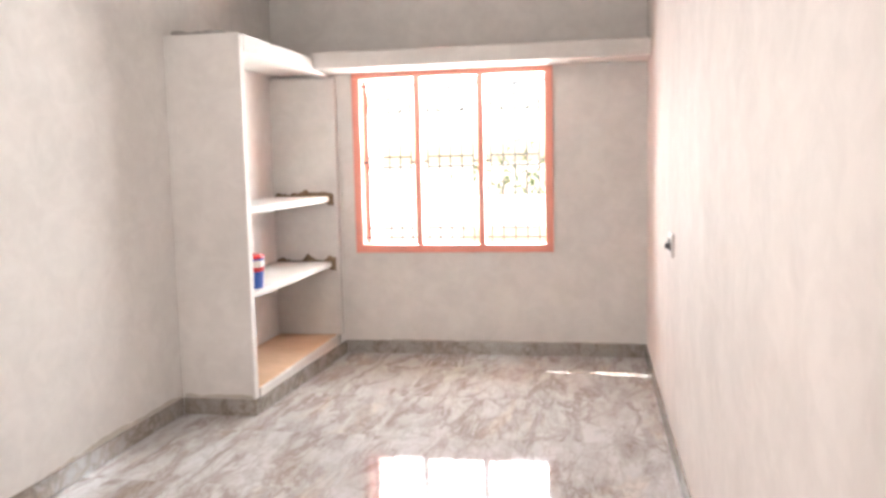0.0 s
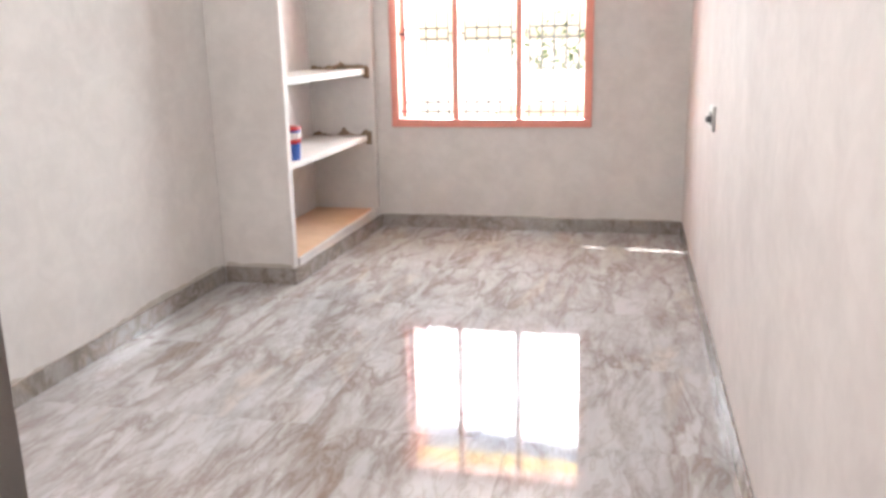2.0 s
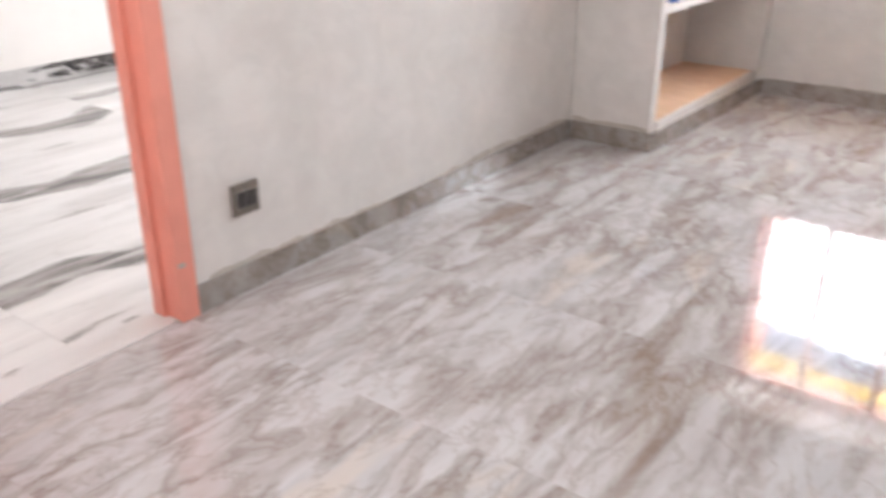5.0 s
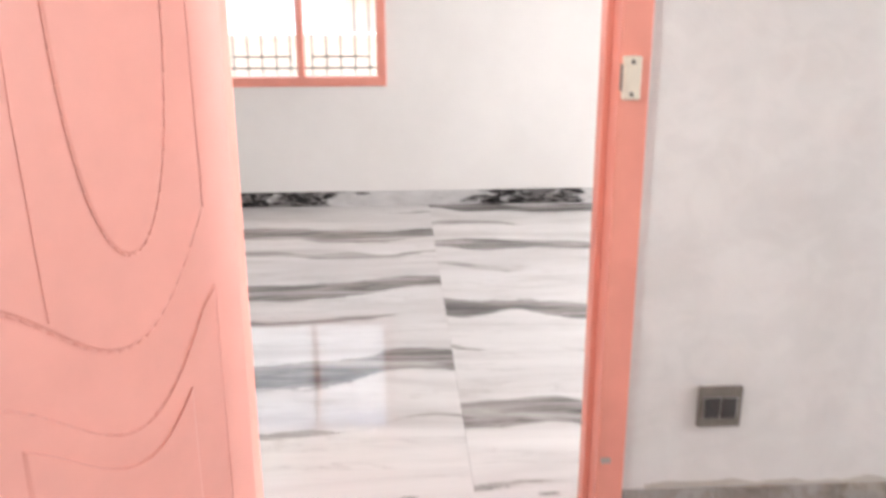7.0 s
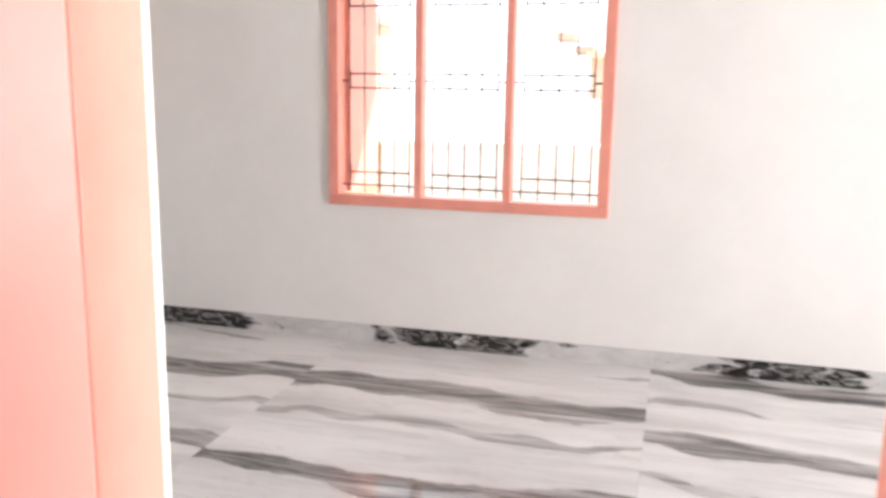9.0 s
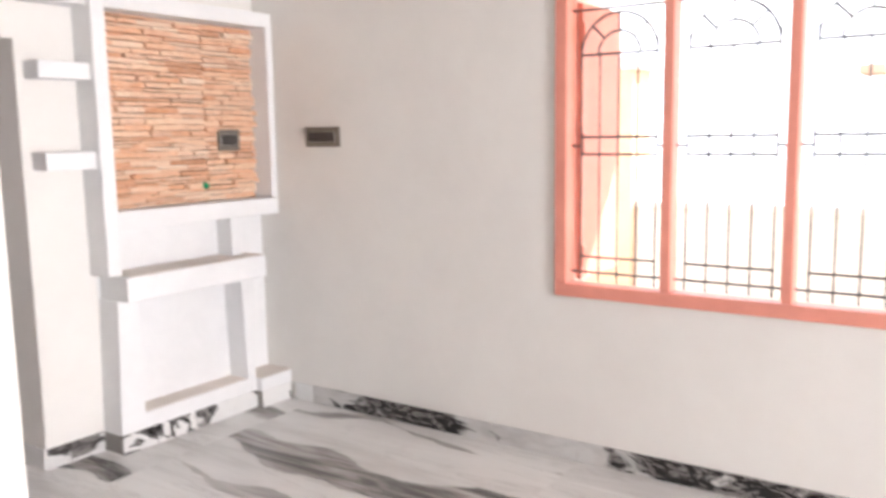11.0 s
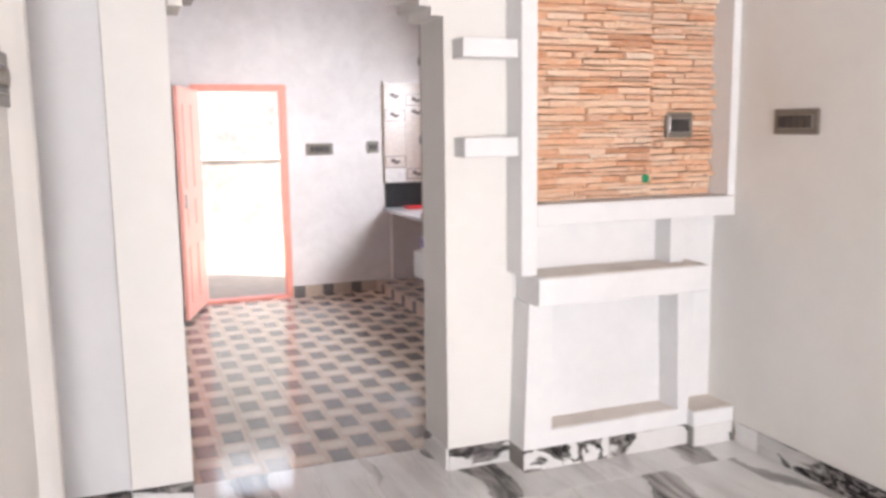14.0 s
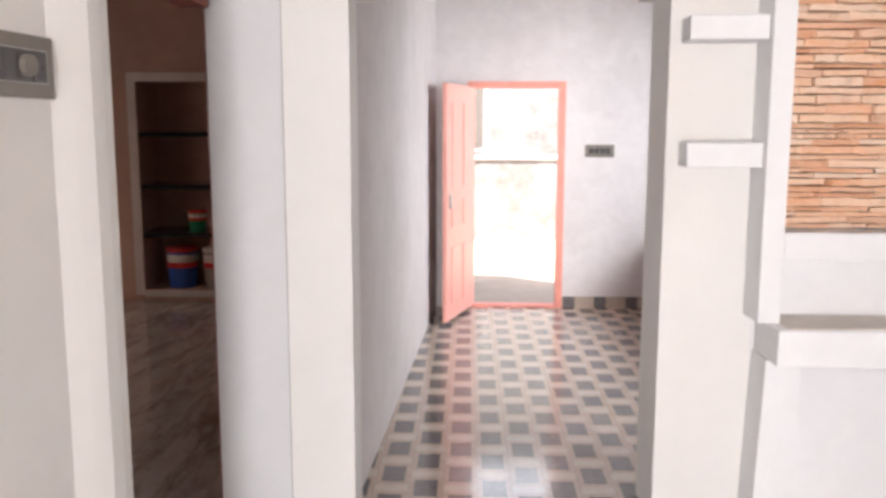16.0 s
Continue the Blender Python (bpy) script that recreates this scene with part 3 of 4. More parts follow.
# Unseen slab, added to stop sun patches on the kitchen floor.
structure("sun_block_kitchen", boxes((KX0 - T - 0.75, -12.4, 2.25, KX0 - T, -10.7, 2.33)), M_YELLOW, "unseen yellow slab added to keep sun out of the kitchen window", "sunshade")
# Depth and length chosen to block the sun from the hall floor.
structure("sunshade_hall", boxes((HX - T - 0.95, -7.2, 2.36, HX - T, -3.8, 2.45)), M_OUTW, "pale washed concrete sunshade, sized to keep sun out of the hall window", "sunshade")


# ---- windows ----
def grille_panel(x0, x1, z0, z1, y, r=0.0048):
    """One iron grille for a window light, in x and z, with a fanlight arch on top."""
    bm = bmesh.new()
    w = x1 - x0
    a0, a1 = x0 + 0.10 * w, x1 - 0.10 * w
    rod(bm, (x0, y, z0 + 0.055), (x1, y, z0 + 0.055), r)
    rod(bm, (x0, y, z1 - 0.055), (x1, y, z1 - 0.055), r)
    for h in (z0 + 0.13, z0 + 0.62, z0 + 0.70, z1 - 0.26):
        rod(bm, (a0, y, h), (a1, y, h), r)
    for sx in (x0, a1):
        rod(bm, (sx, y, z0 + 0.66), (sx + 0.10 * w, y, z0 + 0.66), r)
    for k in range(5):
        x = a0 + (a1 - a0) * k / 4
        top = z1 - 0.26 if 0 < k < 4 else z1 - 0.20
        rod(bm, (x, y, z0 + 0.01), (x, y, top), r * 0.86)
    cx, rad = (a0 + a1) / 2, (a1 - a0) / 2
    arc(bm, cx, z1 - 0.26, rad, 0, math.pi, y, r)
    arc(bm, cx, z1 - 0.26, rad * 0.55, 0, math.pi, y, r)
    for ang in (45, 90, 135):
        c, s = math.cos(radians(ang)), math.sin(radians(ang))
        rod(bm, (cx + c * rad * 0.55, y, z1 - 0.26 + s * rad * 0.55), (cx + c * rad, y, z1 - 0.26 + s * rad), r)
    for k in range(5):
        x = a0 + (a1 - a0) * k / 4
        for h in (z0 + 0.13, z0 + 0.62, z0 + 0.70):
            bmesh.ops.create_icosphere(bm, subdivisions=1, radius=0.008, matrix=Matrix.Translation((x, y, h)))
    return bm


def make_window(name, label, x0, x1, z0, z1, mull, place, bar):
    """A three-light pink timber window with iron grilles, built facing -y and then placed."""
    e = thing(name, label, "window", kind="structure")
    f = 0.062
    d0, d1 = -0.022, 0.085
    for nm, bx in (("sill", (x0 - 0.012, d0, z0 - 0.012, x1 + 0.012, d1, z0 + f - 0.012)), ("head", (x0 - 0.012, d0, z1 - f + 0.012, x1 + 0.012, d1, z1 + 0.012)),
                   ("jamb", (x0 - 0.012, d0, z0 + f - 0.012, x0 + f - 0.012, d1, z1 - f + 0.012)), ("jamb", (x1 - f + 0.012, d0, z0 + f - 0.012, x1 + 0.012, d1, z1 - f + 0.012))):
        part(nm, boxes(bx, bev=0.005), M_PINKW, e)
    edges = [x0 + f - 0.012]
    for mx in mull:
        part("mullion", boxes((mx - 0.024, d0 + 0.004, z0 + f - 0.012, mx + 0.024, d1 - 0.004, z1 - f + 0.012), bev=0.006), M_PINKW, e)
        edges += [mx - 0.024, mx + 0.024]
    edges.append(x1 - f + 0.012)
    for i in range(3):
        part("grille", grille_panel(edges[2 * i], edges[2 * i + 1], z0 + f - 0.012, z1 - f + 0.012, 0.045, bar), M_IRON, e, "black iron grille with arched top")
    # shutter swung open outside
    sh = part("shutter", boxes((x0 + 0.052, 0.087, z0 + 0.06, x0 + 0.082, 0.55, z1 - 0.06), bev=0.004), M_PINKW, e, "open pink window shutter")
    for hz in (z0 + 0.12, (z0 + z1) / 2 - 0.05, z1 - 0.25):
        part("hinge", boxes((x0 + 0.082, 0.08, hz, x0 + 0.096, 0.12, hz + 0.10), bev=0.002), M_PINKW, sh)
    e.matrix_world = place
    return e


make_window("window_1", "pink three-light window with black iron grilles", WX0, WX1, WZ0, WZ1, (1.19, 1.69), pose(0, 0, 0), 0.0075)
# the hall window looks west: local x runs along +y, local y towards -x
make_window("window_2", "pink three-light hall window with black iron grilles", HWY0, HWY1, HWZ0, HWZ1, (-6.145, -5.625), Matrix(((0, -1, 0, HX), (1, 0, 0, 0), (0, 0, 1, 0), (0, 0, 0, 1))), 0.0055)


# ---- doors ----
def door_leaf_mesh(w, h, th):
    bm = bmesh.new()
    box(bm, 0, -th / 2, 0.01, w, th / 2, h, 0.004)
    return bm


def bead(bm, pts, y, r=0.006):
    for u, v in zip(pts, pts[1:]):
        rod(bm, (u[0], y, u[1]), (v[0], y, v[1]), r, 6)


def curve_pts(fn, n=14):
    return [fn(i / n) for i in range(n + 1)]


def panel_mesh(pts, y0, y1):
    bm = bmesh.new()
    slab_xz(bm, pts, y0, y1)
    lo_x, hi_x = min(p[0] for p in pts), max(p[0] for p in pts)
    lo_z, hi_z = min(p[1] for p in pts), max(p[1] for p in pts)
    cx, cz = (lo_x + hi_x) / 2, (lo_z + hi_z) / 2
    kx, kz = 1 - 0.016 / (hi_x - lo_x), 1 - 0.016 / (hi_z - lo_z)
    for v in bm.verts:
        if abs(v.co.y - y1) < 1e-6:
            v.co.x, v.co.z = cx + (v.co.x - cx) * kx, cz + (v.co.z - cz) * kz
    return bm


def make_bed_door():
    """The pink moulded bedroom door, ajar into the room, hinged on the south jamb."""
    fr = thing("door_1", "pink painted bedroom door frame with strike plate", "door frame", kind="structure")
    for nm, bx in (("post", (-0.115, DY1 - 0.07, 0, 0.022, DY1 + 0.004, DZ + 0.004)), ("post", (-0.115, DY0 - 0.004, 0, 0.022, DY0 + 0.07, DZ + 0.004)), ("head", (-0.115, DY0 + 0.07, DZ - 0.066, 0.022, DY1 - 0.07, DZ + 0.004))):
        part(nm, boxes(bx, bev=0.004), M_PINKW, fr)
    part("stop", boxes((-0.113, DY1 - 0.086, 0, -0.055, DY1 - 0.07, DZ - 0.066), bev=0.002), M_PINKW, fr)
    box_ = part("strike_box", boxes((0.010, DY1 - 0.064, 1.165, 0.042, DY1 - 0.022, 1.265), bev=0.004), M_CREAMP, fr, "cream plastic lock keeper")
    part("slot", boxes((0.012, DY1 - 0.068, 1.185, 0.034, DY1 - 0.0639, 1.245), bev=0.001), M_PLATE, box_)
    for hz in (1.178, 1.252):
        part("screw", shift(turn(rod(bmesh.new(), (0, 0, -0.002), (0, 0, 0.002), 0.006), 90, "Y"), (0.043, DY1 - 0.044, hz)), M_PLATE, box_)
    part("hinge", boxes((0.018, DY1 - 0.06, 0.20, 0.026, DY1 - 0.035, 0.215), bev=0.001), M_SILVER, fr)
    w, h, th = 0.84, 2.02, 0.036
    leaf = thing("bedroom_door", "pink moulded door standing open into the bedroom", "door", (0.012, DY0 + 0.072, 0))
    part("leaf", door_leaf_mesh(w, h, th), M_PINK, leaf)
    part("back_face", boxes((0.003, -th / 2 - 0.003, 0.012, w - 0.003, -th / 2 - 0.0002, h - 0.002)), M_PRIMER, leaf, "grey primer on the rear face")
    a, b = 0.11, w - 0.11
    yy = th / 2
    # the upper panel ends in a long wave, the lower one follows it
    wave = lambda u: 0.80 - 0.11 * math.sin(math.pi * (u * 1.55 - 0.06)) + 0.13 * (1 - u) ** 4
    top = [(a, h - 0.22)] + curve_pts(lambda u: (a + (b - a) * u, h - 0.22 + 0.10 * math.sin(math.pi * u)))[1:-1] + [(b, h - 0.22)]
    top += [(b - (b - a) * (i / 24), wave(1 - i / 24)) for i in range(25)]
    low = [(a - 0.018, 0.76)] + [(a + (b - a) * (i / 24), wave(i / 24) - 0.185) for i in range(1, 25)] + [(b, 0.14), (a - 0.018, 0.14)]
    part("upper_panel", panel_mesh(top, yy - 0.0005, yy + 0.005), M_PINK, leaf)
    part("lower_panel", panel_mesh(low, yy - 0.0005, yy + 0.005), M_PINK, leaf)
    cup = [(0.33 - 0.147 * math.sqrt(max(0.0, 1 - u ** 3.2)), 1.72 - 0.82 * u) for u in [math.sin(math.pi * i / 36) for i in range(19)]]
    cup += [(0.66 - x_, z_) for x_, z_ in cup[::-1][1:]]
    cup += [(0.33 + 0.147 * math.cos(math.pi * i / 10), 1.72 + 0.06 * math.sin(math.pi * i / 10)) for i in range(1, 10)]
    part("raised_field", panel_mesh(cup, yy + 0.0045, yy + 0.008), M_PINK, leaf)
    for outline in (top, low, cup):
        rim = bmesh.new()
        bead(rim, outline + outline[:1], yy + (0.0062 if outline is cup else 0.0006), 0.0021)
        part("moulding", rim, M_PINK, leaf, smooth=True)
    groove = bmesh.new()
    bead(groove, [(0.56, 1.74), (0.56, 1.2), (0.552, 0.99), (0.546, 0.83)], yy + 0.0058, 0.002)
    part("bead", groove, M_PINK, leaf)
    part("raised_field", panel_mesh([(a + 0.09, 0.22), (b - 0.09, 0.22)] + [(b - 0.09 - (b - a - 0.18) * (i / 12), wave(0.85 - 0.7 * i / 12) - 0.26) for i in range(13)], yy + 0.0055, yy + 0.0105), M_PINK, leaf)
    leaf.matrix_world = pose(0.03, DY0 + 0.066, 0, 0, 0, -28)
    return leaf


make_bed_door()


def make_kitchen_door():
    fr = thing("door_2", "pink painted back door frame of the kitchen", "door frame", kind="structure")
    for nm, bx in (("post", (KDX0, KY - 0.10, 0, KDX0 + 0.058, KY + 0.015, KDZ)), ("post", (KDX1 - 0.058, KY - 0.10, 0, KDX1, KY + 0.015, KDZ)), ("head", (KDX0 + 0.058, KY - 0.10, KDZ - 0.058, KDX1 - 0.058, KY + 0.015, KDZ)), ("sill", (KDX0 + 0.058, KY - 0.10, 0, KDX1 - 0.058, KY + 0.012, 0.025))):
        part(nm, boxes(bx, bev=0.004), M_PINKW, fr)
    w, h, th = 0.79, 1.94, 0.035
    leaf = thing("kitchen_door", "pink panelled back door standing open into the kitchen", "door")
    part("leaf", door_leaf_mesh(w, h, th), M_PINK, leaf)
    for x0, x1 in ((0.10, 0.35), (0.41, 0.66)):
        for z0, z1 in ((0.14, 0.62), (0.78, 1.00), (1.10, 1.80)):
            for s in (-1, 1):
                part("panel", boxes((x0, s * (th / 2 - 0.002), z0, x1, s * (th / 2 + 0.008), z1), bev=0.006), M_PINK, leaf)
    part("latch", boxes((0.69, th / 2, 0.94, 0.73, th / 2 + 0.02, 1.06), bev=0.004), M_SILVER, leaf, "small steel latch")
    leaf.matrix_world = pose(KDX1 - 0.052, KY + 0.022, 0.02, 0, 0, 73)
    return leaf


make_kitchen_door()

rf = thing("door_3", "dark red oxide door frame of the dim room", "door frame", kind="structure")
for nm, bx in (("post", (-0.60, -7.785, 0, -0.495, -7.767, 2.118)), ("post", (-0.579, -8.862, 0, -0.5745, -8.838, 2.04)), ("head", (-0.60, -8.829, 2.04, -0.495, -7.785, 2.118))):
    part(nm, boxes(bx, bev=0.004), M_REDF, rf)


# ---- bedroom niche ----
def mortar_ridge(x0, x1, y, low, high, seed):
    """A ragged seam of mortar squeezed out along a shelf joint: uneven crest, uneven drip."""
    rnd = random.Random(seed)
    bm = bmesh.new()
    rings, n = [], 42
    crest = 0.02
    for i in range(n + 1):
        u = i / n
        x = x0 + (x1 - x0) * u + rnd.uniform(-0.003, 0.003)
        crest = max(0.004, min(0.034, crest + rnd.uniform(-0.011, 0.011)))
        peak = 0.030 * math.exp(-((u - 0.52) / 0.05) ** 2) + 0.012 * math.exp(-((u - 0.9) / 0.08) ** 2)
        out = 0.018 + rnd.uniform(0, 0.016)
        drip = 0.008 + rnd.uniform(0, 0.014) + (0.016 if u > 0.9 else 0)
        rings.append([bm.verts.new(p) for p in ((x, y + 0.002, low - drip), (x, y - out, low - drip * 0.5), (x, y - out - 0.006, high + crest * 0.3), (x, y - 0.006, high + crest + peak), (x, y + 0.002, high + crest + peak))])
    for p, q in zip(rings, rings[1:]):
        for m in range(5):
            bm.faces.new((p[m], q[m], q[(m + 1) % 5], p[(m + 1) % 5]))
    bm.faces.new(rings[0])
    bm.faces.new(rings[-1][::-1])
    bmesh.ops.recalc_face_normals(bm, faces=bm.faces[:])
    return bm


def make_niche():
    e = thing("shelf_niche", "plastered masonry wall niche with open concrete shelves", "built-in shelf", kind="structure")
    x1, ya, yb = 0.51, -1.75, -0.075
    part("side_pier", boxes((0, ya, 0, 0.485, ya + 0.065, 2.33), bev=0.006), M_BED, e)
    part("fascia", boxes((0.42, ya + 0.065, 2.225, 0.487, -0.42, 2.33), (0.42, -0.42, 2.225, 0.487, -0.001, 2.249)), M_BED, e)
    part("top_slab", boxes((0, ya + 0.065, 2.25, 0.42, -0.001, 2.33)), M_BED, e, "concrete top with loose mortar")
    part("end_pier", boxes((0, yb, 0.16, 0.535, -0.001, 2.224), bev=0.006), M_BED, e)
    part("base", boxes((0, ya + 0.065, 0, 0.50, -0.001, 0.155), bev=0.004), M_BED, e)
    part("base_floor", boxes((0.005, ya + 0.066, 0.156, 0.485, yb - 0.001, 0.162)), M_SANDY, e, "dusty sandy niche floor")
    for z, lift in ((0.72, 0.0), (1.245, 0.0)):
        s = part("shelf", boxes((0.0, ya + 0.066, z, 0.475, yb - 0.001, z + 0.042), bev=0.004), M_BED, e, "thin concrete shelf slab")
        bm = mortar_ridge(0.02, 0.505, yb, z, z + 0.042, int(z * 100))
        part("mortar", bm, M_MORTAR, s, "rough dark mortar at the shelf joint")
    bm = bmesh.new()
    for k in range(9):
        box(bm, 0.05 + 0.035 * k, ya + 0.01, 2.33, 0.09 + 0.035 * k, ya + 0.09, 2.338 + 0.02 * random.random(), 0.004)
    part("mortar", bm, M_GREY, e, "crumbs of dry mortar")
    return e


make_niche()


def make_pail(name, label, at, r, h, top, low, group=""):
    """A small plastic paint pail: tapered body, lid with rim, two colour bands."""
    e = thing(name, label, "paint pail", at, group)
    bm = bmesh.new()
    bmesh.ops.create_cone(bm, cap_ends=True, segments=28, radius1=r * 0.86, radius2=r, depth=h, matrix=Matrix.Translation((0, 0, h / 2)))
    part("body", bm, low, e, smooth=False)
    bm = bmesh.new()
    bmesh.ops.create_cone(bm, cap_ends=False, segments=28, radius1=r * 0.965, radius2=r * 1.005, depth=h * 0.30, matrix=Matrix.Translation((0, 0, h * 0.72)))
    part("label_band", bm, M_WHITEP, e, "white label band")
    bm = bmesh.new()
    bmesh.ops.create_cone(bm, cap_ends=False, segments=28, radius1=r * 0.955, radius2=r * 0.99, depth=h * 0.14, matrix=Matrix.Translation((0, 0, h * 0.60)))
    bmesh.ops.scale(bm, vec=(1.012, 1.012, 1), verts=bm.verts[:])
    part("label_band", bm, M_RED, e, "red label band")
    bm = bmesh.new()
    bmesh.ops.create_cone(bm, cap_ends=True, segments=28, radius1=r * 1.05, radius2=r * 1.04, depth=h * 0.08, matrix=Matrix.Translation((0, 0, h * 0.98)))
    bmesh.ops.create_cone(bm, cap_ends=True, segments=28, radius1=r * 0.86, radius2=r * 0.82, depth=h * 0.03, matrix=Matrix.Translation((0, 0, h * 1.03)))
    part("lid", bm, top, e)
    bm = bmesh.new()
    arc(bm, 0, h * 0.9, r * 1.04, math.pi, 2 * math.pi, -r * 0.5, 0.0025)
    part("bail", bm, M_SILVER, e, "thin wire handle")
    return e


make_pail("paint_pail", "small blue and red paint pail on the niche shelf", (0.385, -1.50, 0.762), 0.088, 0.205, M_RED, M_BLUE)


# ---- switch and socket plates ----
def make_plate(name, label, m, w, h, mods, category="switch plate"):
    """A bronze plastic plate in local x and z, facing -y, with modules."""
    e = thing(name, label, category)
    part("plate", boxes((-w / 2, -0.014, -h / 2, w / 2, 0.0, h / 2), bev=0.004), M_PLATE, e)
    part("inner_trim", boxes((-w * 0.39, -0.0165, -h * 0.27, w * 0.39, -0.0125, h * 0.27), bev=0.001), M_SILVER, e)
    n = len(mods)
    for i, kind in enumerate(mods):
        a = -w * 0.38 + w * 0.76 * i / n
        b = a + w * 0.76 / n - 0.003
        if kind == "s":
            part("rocker", boxes((a, -0.021, -h * 0.25, b, -0.0155, h * 0.25), bev=0.002), M_PLATE2, e)
        elif kind == "k":
            k = part("module", boxes((a, -0.019, -h * 0.25, b, -0.0155, h * 0.25), bev=0.001), M_PLATE2, e)
            bm = rod(bmesh.new(), ((a + b) / 2, -0.019, 0), ((a + b) / 2, -0.034, 0), h * 0.17, 20)
            part("knob", bm, M_PLATE, k, "round fan regulator knob")
        else:
            k = part("socket", boxes((a, -0.019, -h * 0.25, b, -0.0155, h * 0.25), bev=0.001), M_PLATE2, e)
            bm = bmesh.new()
            c = (a + b) / 2
            for dx, dz in ((0, 0.12), (-0.008, -0.02), (0.008, -0.02), (-0.007, -0.14), (0.007, -0.14)):
                rod(bm, (c + dx, -0.0185, dz * h), (c + dx, -0.0205, dz * h), 0.0028, 8)
            part("pin_holes", bm, M_IRON, k)
    e.matrix_world = m
    return e


FACE_E = Matrix.Rotation(radians(90), 4, "Z")     # facing +x
FACE_W = Matrix.Rotation(radians(-90), 4, "Z")    # facing -x
FACE_N = Matrix.Rotation(radians(180), 4, "Z")    # facing +y


def at(x, y, z, r):
    return Matrix.Translation((x, y, z)) @ r


make_plate("socket_plate", "dark bronze square socket plate low on the wall", at(0.0, -4.145, 0.35, FACE_E), 0.118, 0.116, "ps", "socket")
bs = make_plate("socket_plate", "pale grey socket plate with a black plug", at(BX1, -2.06, 1.085, FACE_W), 0.17, 0.125, "sp", "socket")
for ob_ in bs.children:
    if ob_.name.startswith("plate"):
        ob_.data.materials[0] = M_PALEP
part("plug", boxes((0.04, -0.045, -0.016, 0.068, -0.019, 0.014), bev=0.005), M_IRON, bs, "black plug adapter")
make_plate("switch_plate", "bronze switch plate on the white hall wall", at(HX, -8.185, 1.61, FACE_E), 0.262, 0.114, "sssss")
make_plate("switch_plate", "bronze switch plate with fan knob and socket", at(-0.6395, -7.375, 1.728, Matrix.Rotation(radians(-94.8), 4, "Z")), 0.27, 0.128, "sskp")
make_plate("switch_plate", "bronze switch plate beside the kitchen door", at(-2.71, KY, 1.41, FACE_N), 0.252, 0.108, "psss")
make_plate("socket_plate", "small bronze socket plate in the kitchen corner", at(-3.237, KY, 1.42, FACE_N), 0.12, 0.112, "p", "socket")
make_plate("switch_plate", "bronze switch plate high beside the bedroom door", at(0.0, -4.15, 1.64, FACE_E), 0.22, 0.114, "sss")


# ---- television wall ----
def make_tv_unit():
    e = thing("tv_wall_unit", "white plastered masonry television surround with ledges", "built-in unit", kind="structure")
    w = HX + 0.002
    F = -8.57
    part("frame_side", boxes((-2.565, SY + 0.0, 0.932, -2.643, F, 2.335), bev=0.004), M_TVW, e)
    part("frame_side", boxes((w, SY, 1.255, -3.702, F, 2.252), bev=0.004), M_TVW, e)
    part("frame_top", boxes((w, SY, 2.252, -2.643, F, 2.335), bev=0.004), M_TVW, e)
    part("frame_bottom", boxes((w, SY, 1.155, -2.643, F, 1.252), bev=0.004), M_TVW, e)
    for z0, z1, xe in ((2.255, 2.335, -2.28), (1.902, 1.984, -2.30), (1.472, 1.558, -2.305)):
        part("tab", boxes((-2.564, SY, z0, xe, F - 0.03, z1), bev=0.005), M_TVW, e, "short plastered shelf tab")
    part("back_panel", boxes((-2.60, SY + 0.0005, 0.10, w, SY + 0.005, 1.155)), M_TVW, e)
    part("mantel", boxes((-2.61, SY + 0.006, 0.80, -3.545, -8.487, 0.928), bev=0.006), M_TVW, e, "thick white mantel ledge")
    part("mantel_dust", boxes((-2.645, SY + 0.006, 0.9285, -3.535, -8.495, 0.932)), M_DUST, e, "unpainted dusty ledge top")
    part("mid_post", boxes((-3.39, SY, 0.932, -3.47, F - 0.03, 1.155), bev=0.004), M_TVW, e)
    bm = bmesh.new()
    slab_xz(bm, [(-2.578, 0.10), (-2.603, 0.80), (-2.725, 0.80), (-2.722, 0.185)], SY, F)
    part("leg_panel", bm, M_TVW, e)
    bm = bmesh.new()
    slab_xz(bm, [(-3.44, 0.185), (-3.42, 0.80), (-3.52, 0.80), (-3.50, 0.185)], SY, F)
    part("leg_panel", bm, M_TVW, e)
    bm = bmesh.new()
    slab_xz(bm, [(-2.578, 0.10), (-2.722, 0.185), (-3.50, 0.185), (-3.50, 0.10)], SY, F)
    part("bottom_rail", bm, M_TVW, e)
    part("ledge_dust", boxes((-2.726, SY + 0.002, 0.1855, -3.436, F - 0.012, 0.189)), M_DUST, e, "dusty beige ledge")
    part("corner_block", boxes((-3.50, SY, 0.10, w, -8.52, 0.178), bev=0.003), M_TVW, e)
    part("block_dust", boxes((-3.505, SY + 0.002, 0.1785, w - 0.005, -8.527, 0.182)), M_DUST, e, "dusty beige ledge")
    part("base", boxes((-2.580, SY, 0, -3.50, F - 0.004, 0.0995), (-3.50, SY, 0, w, -8.524, 0.0995)), M_GREY, e)
    return e


make_tv_unit()


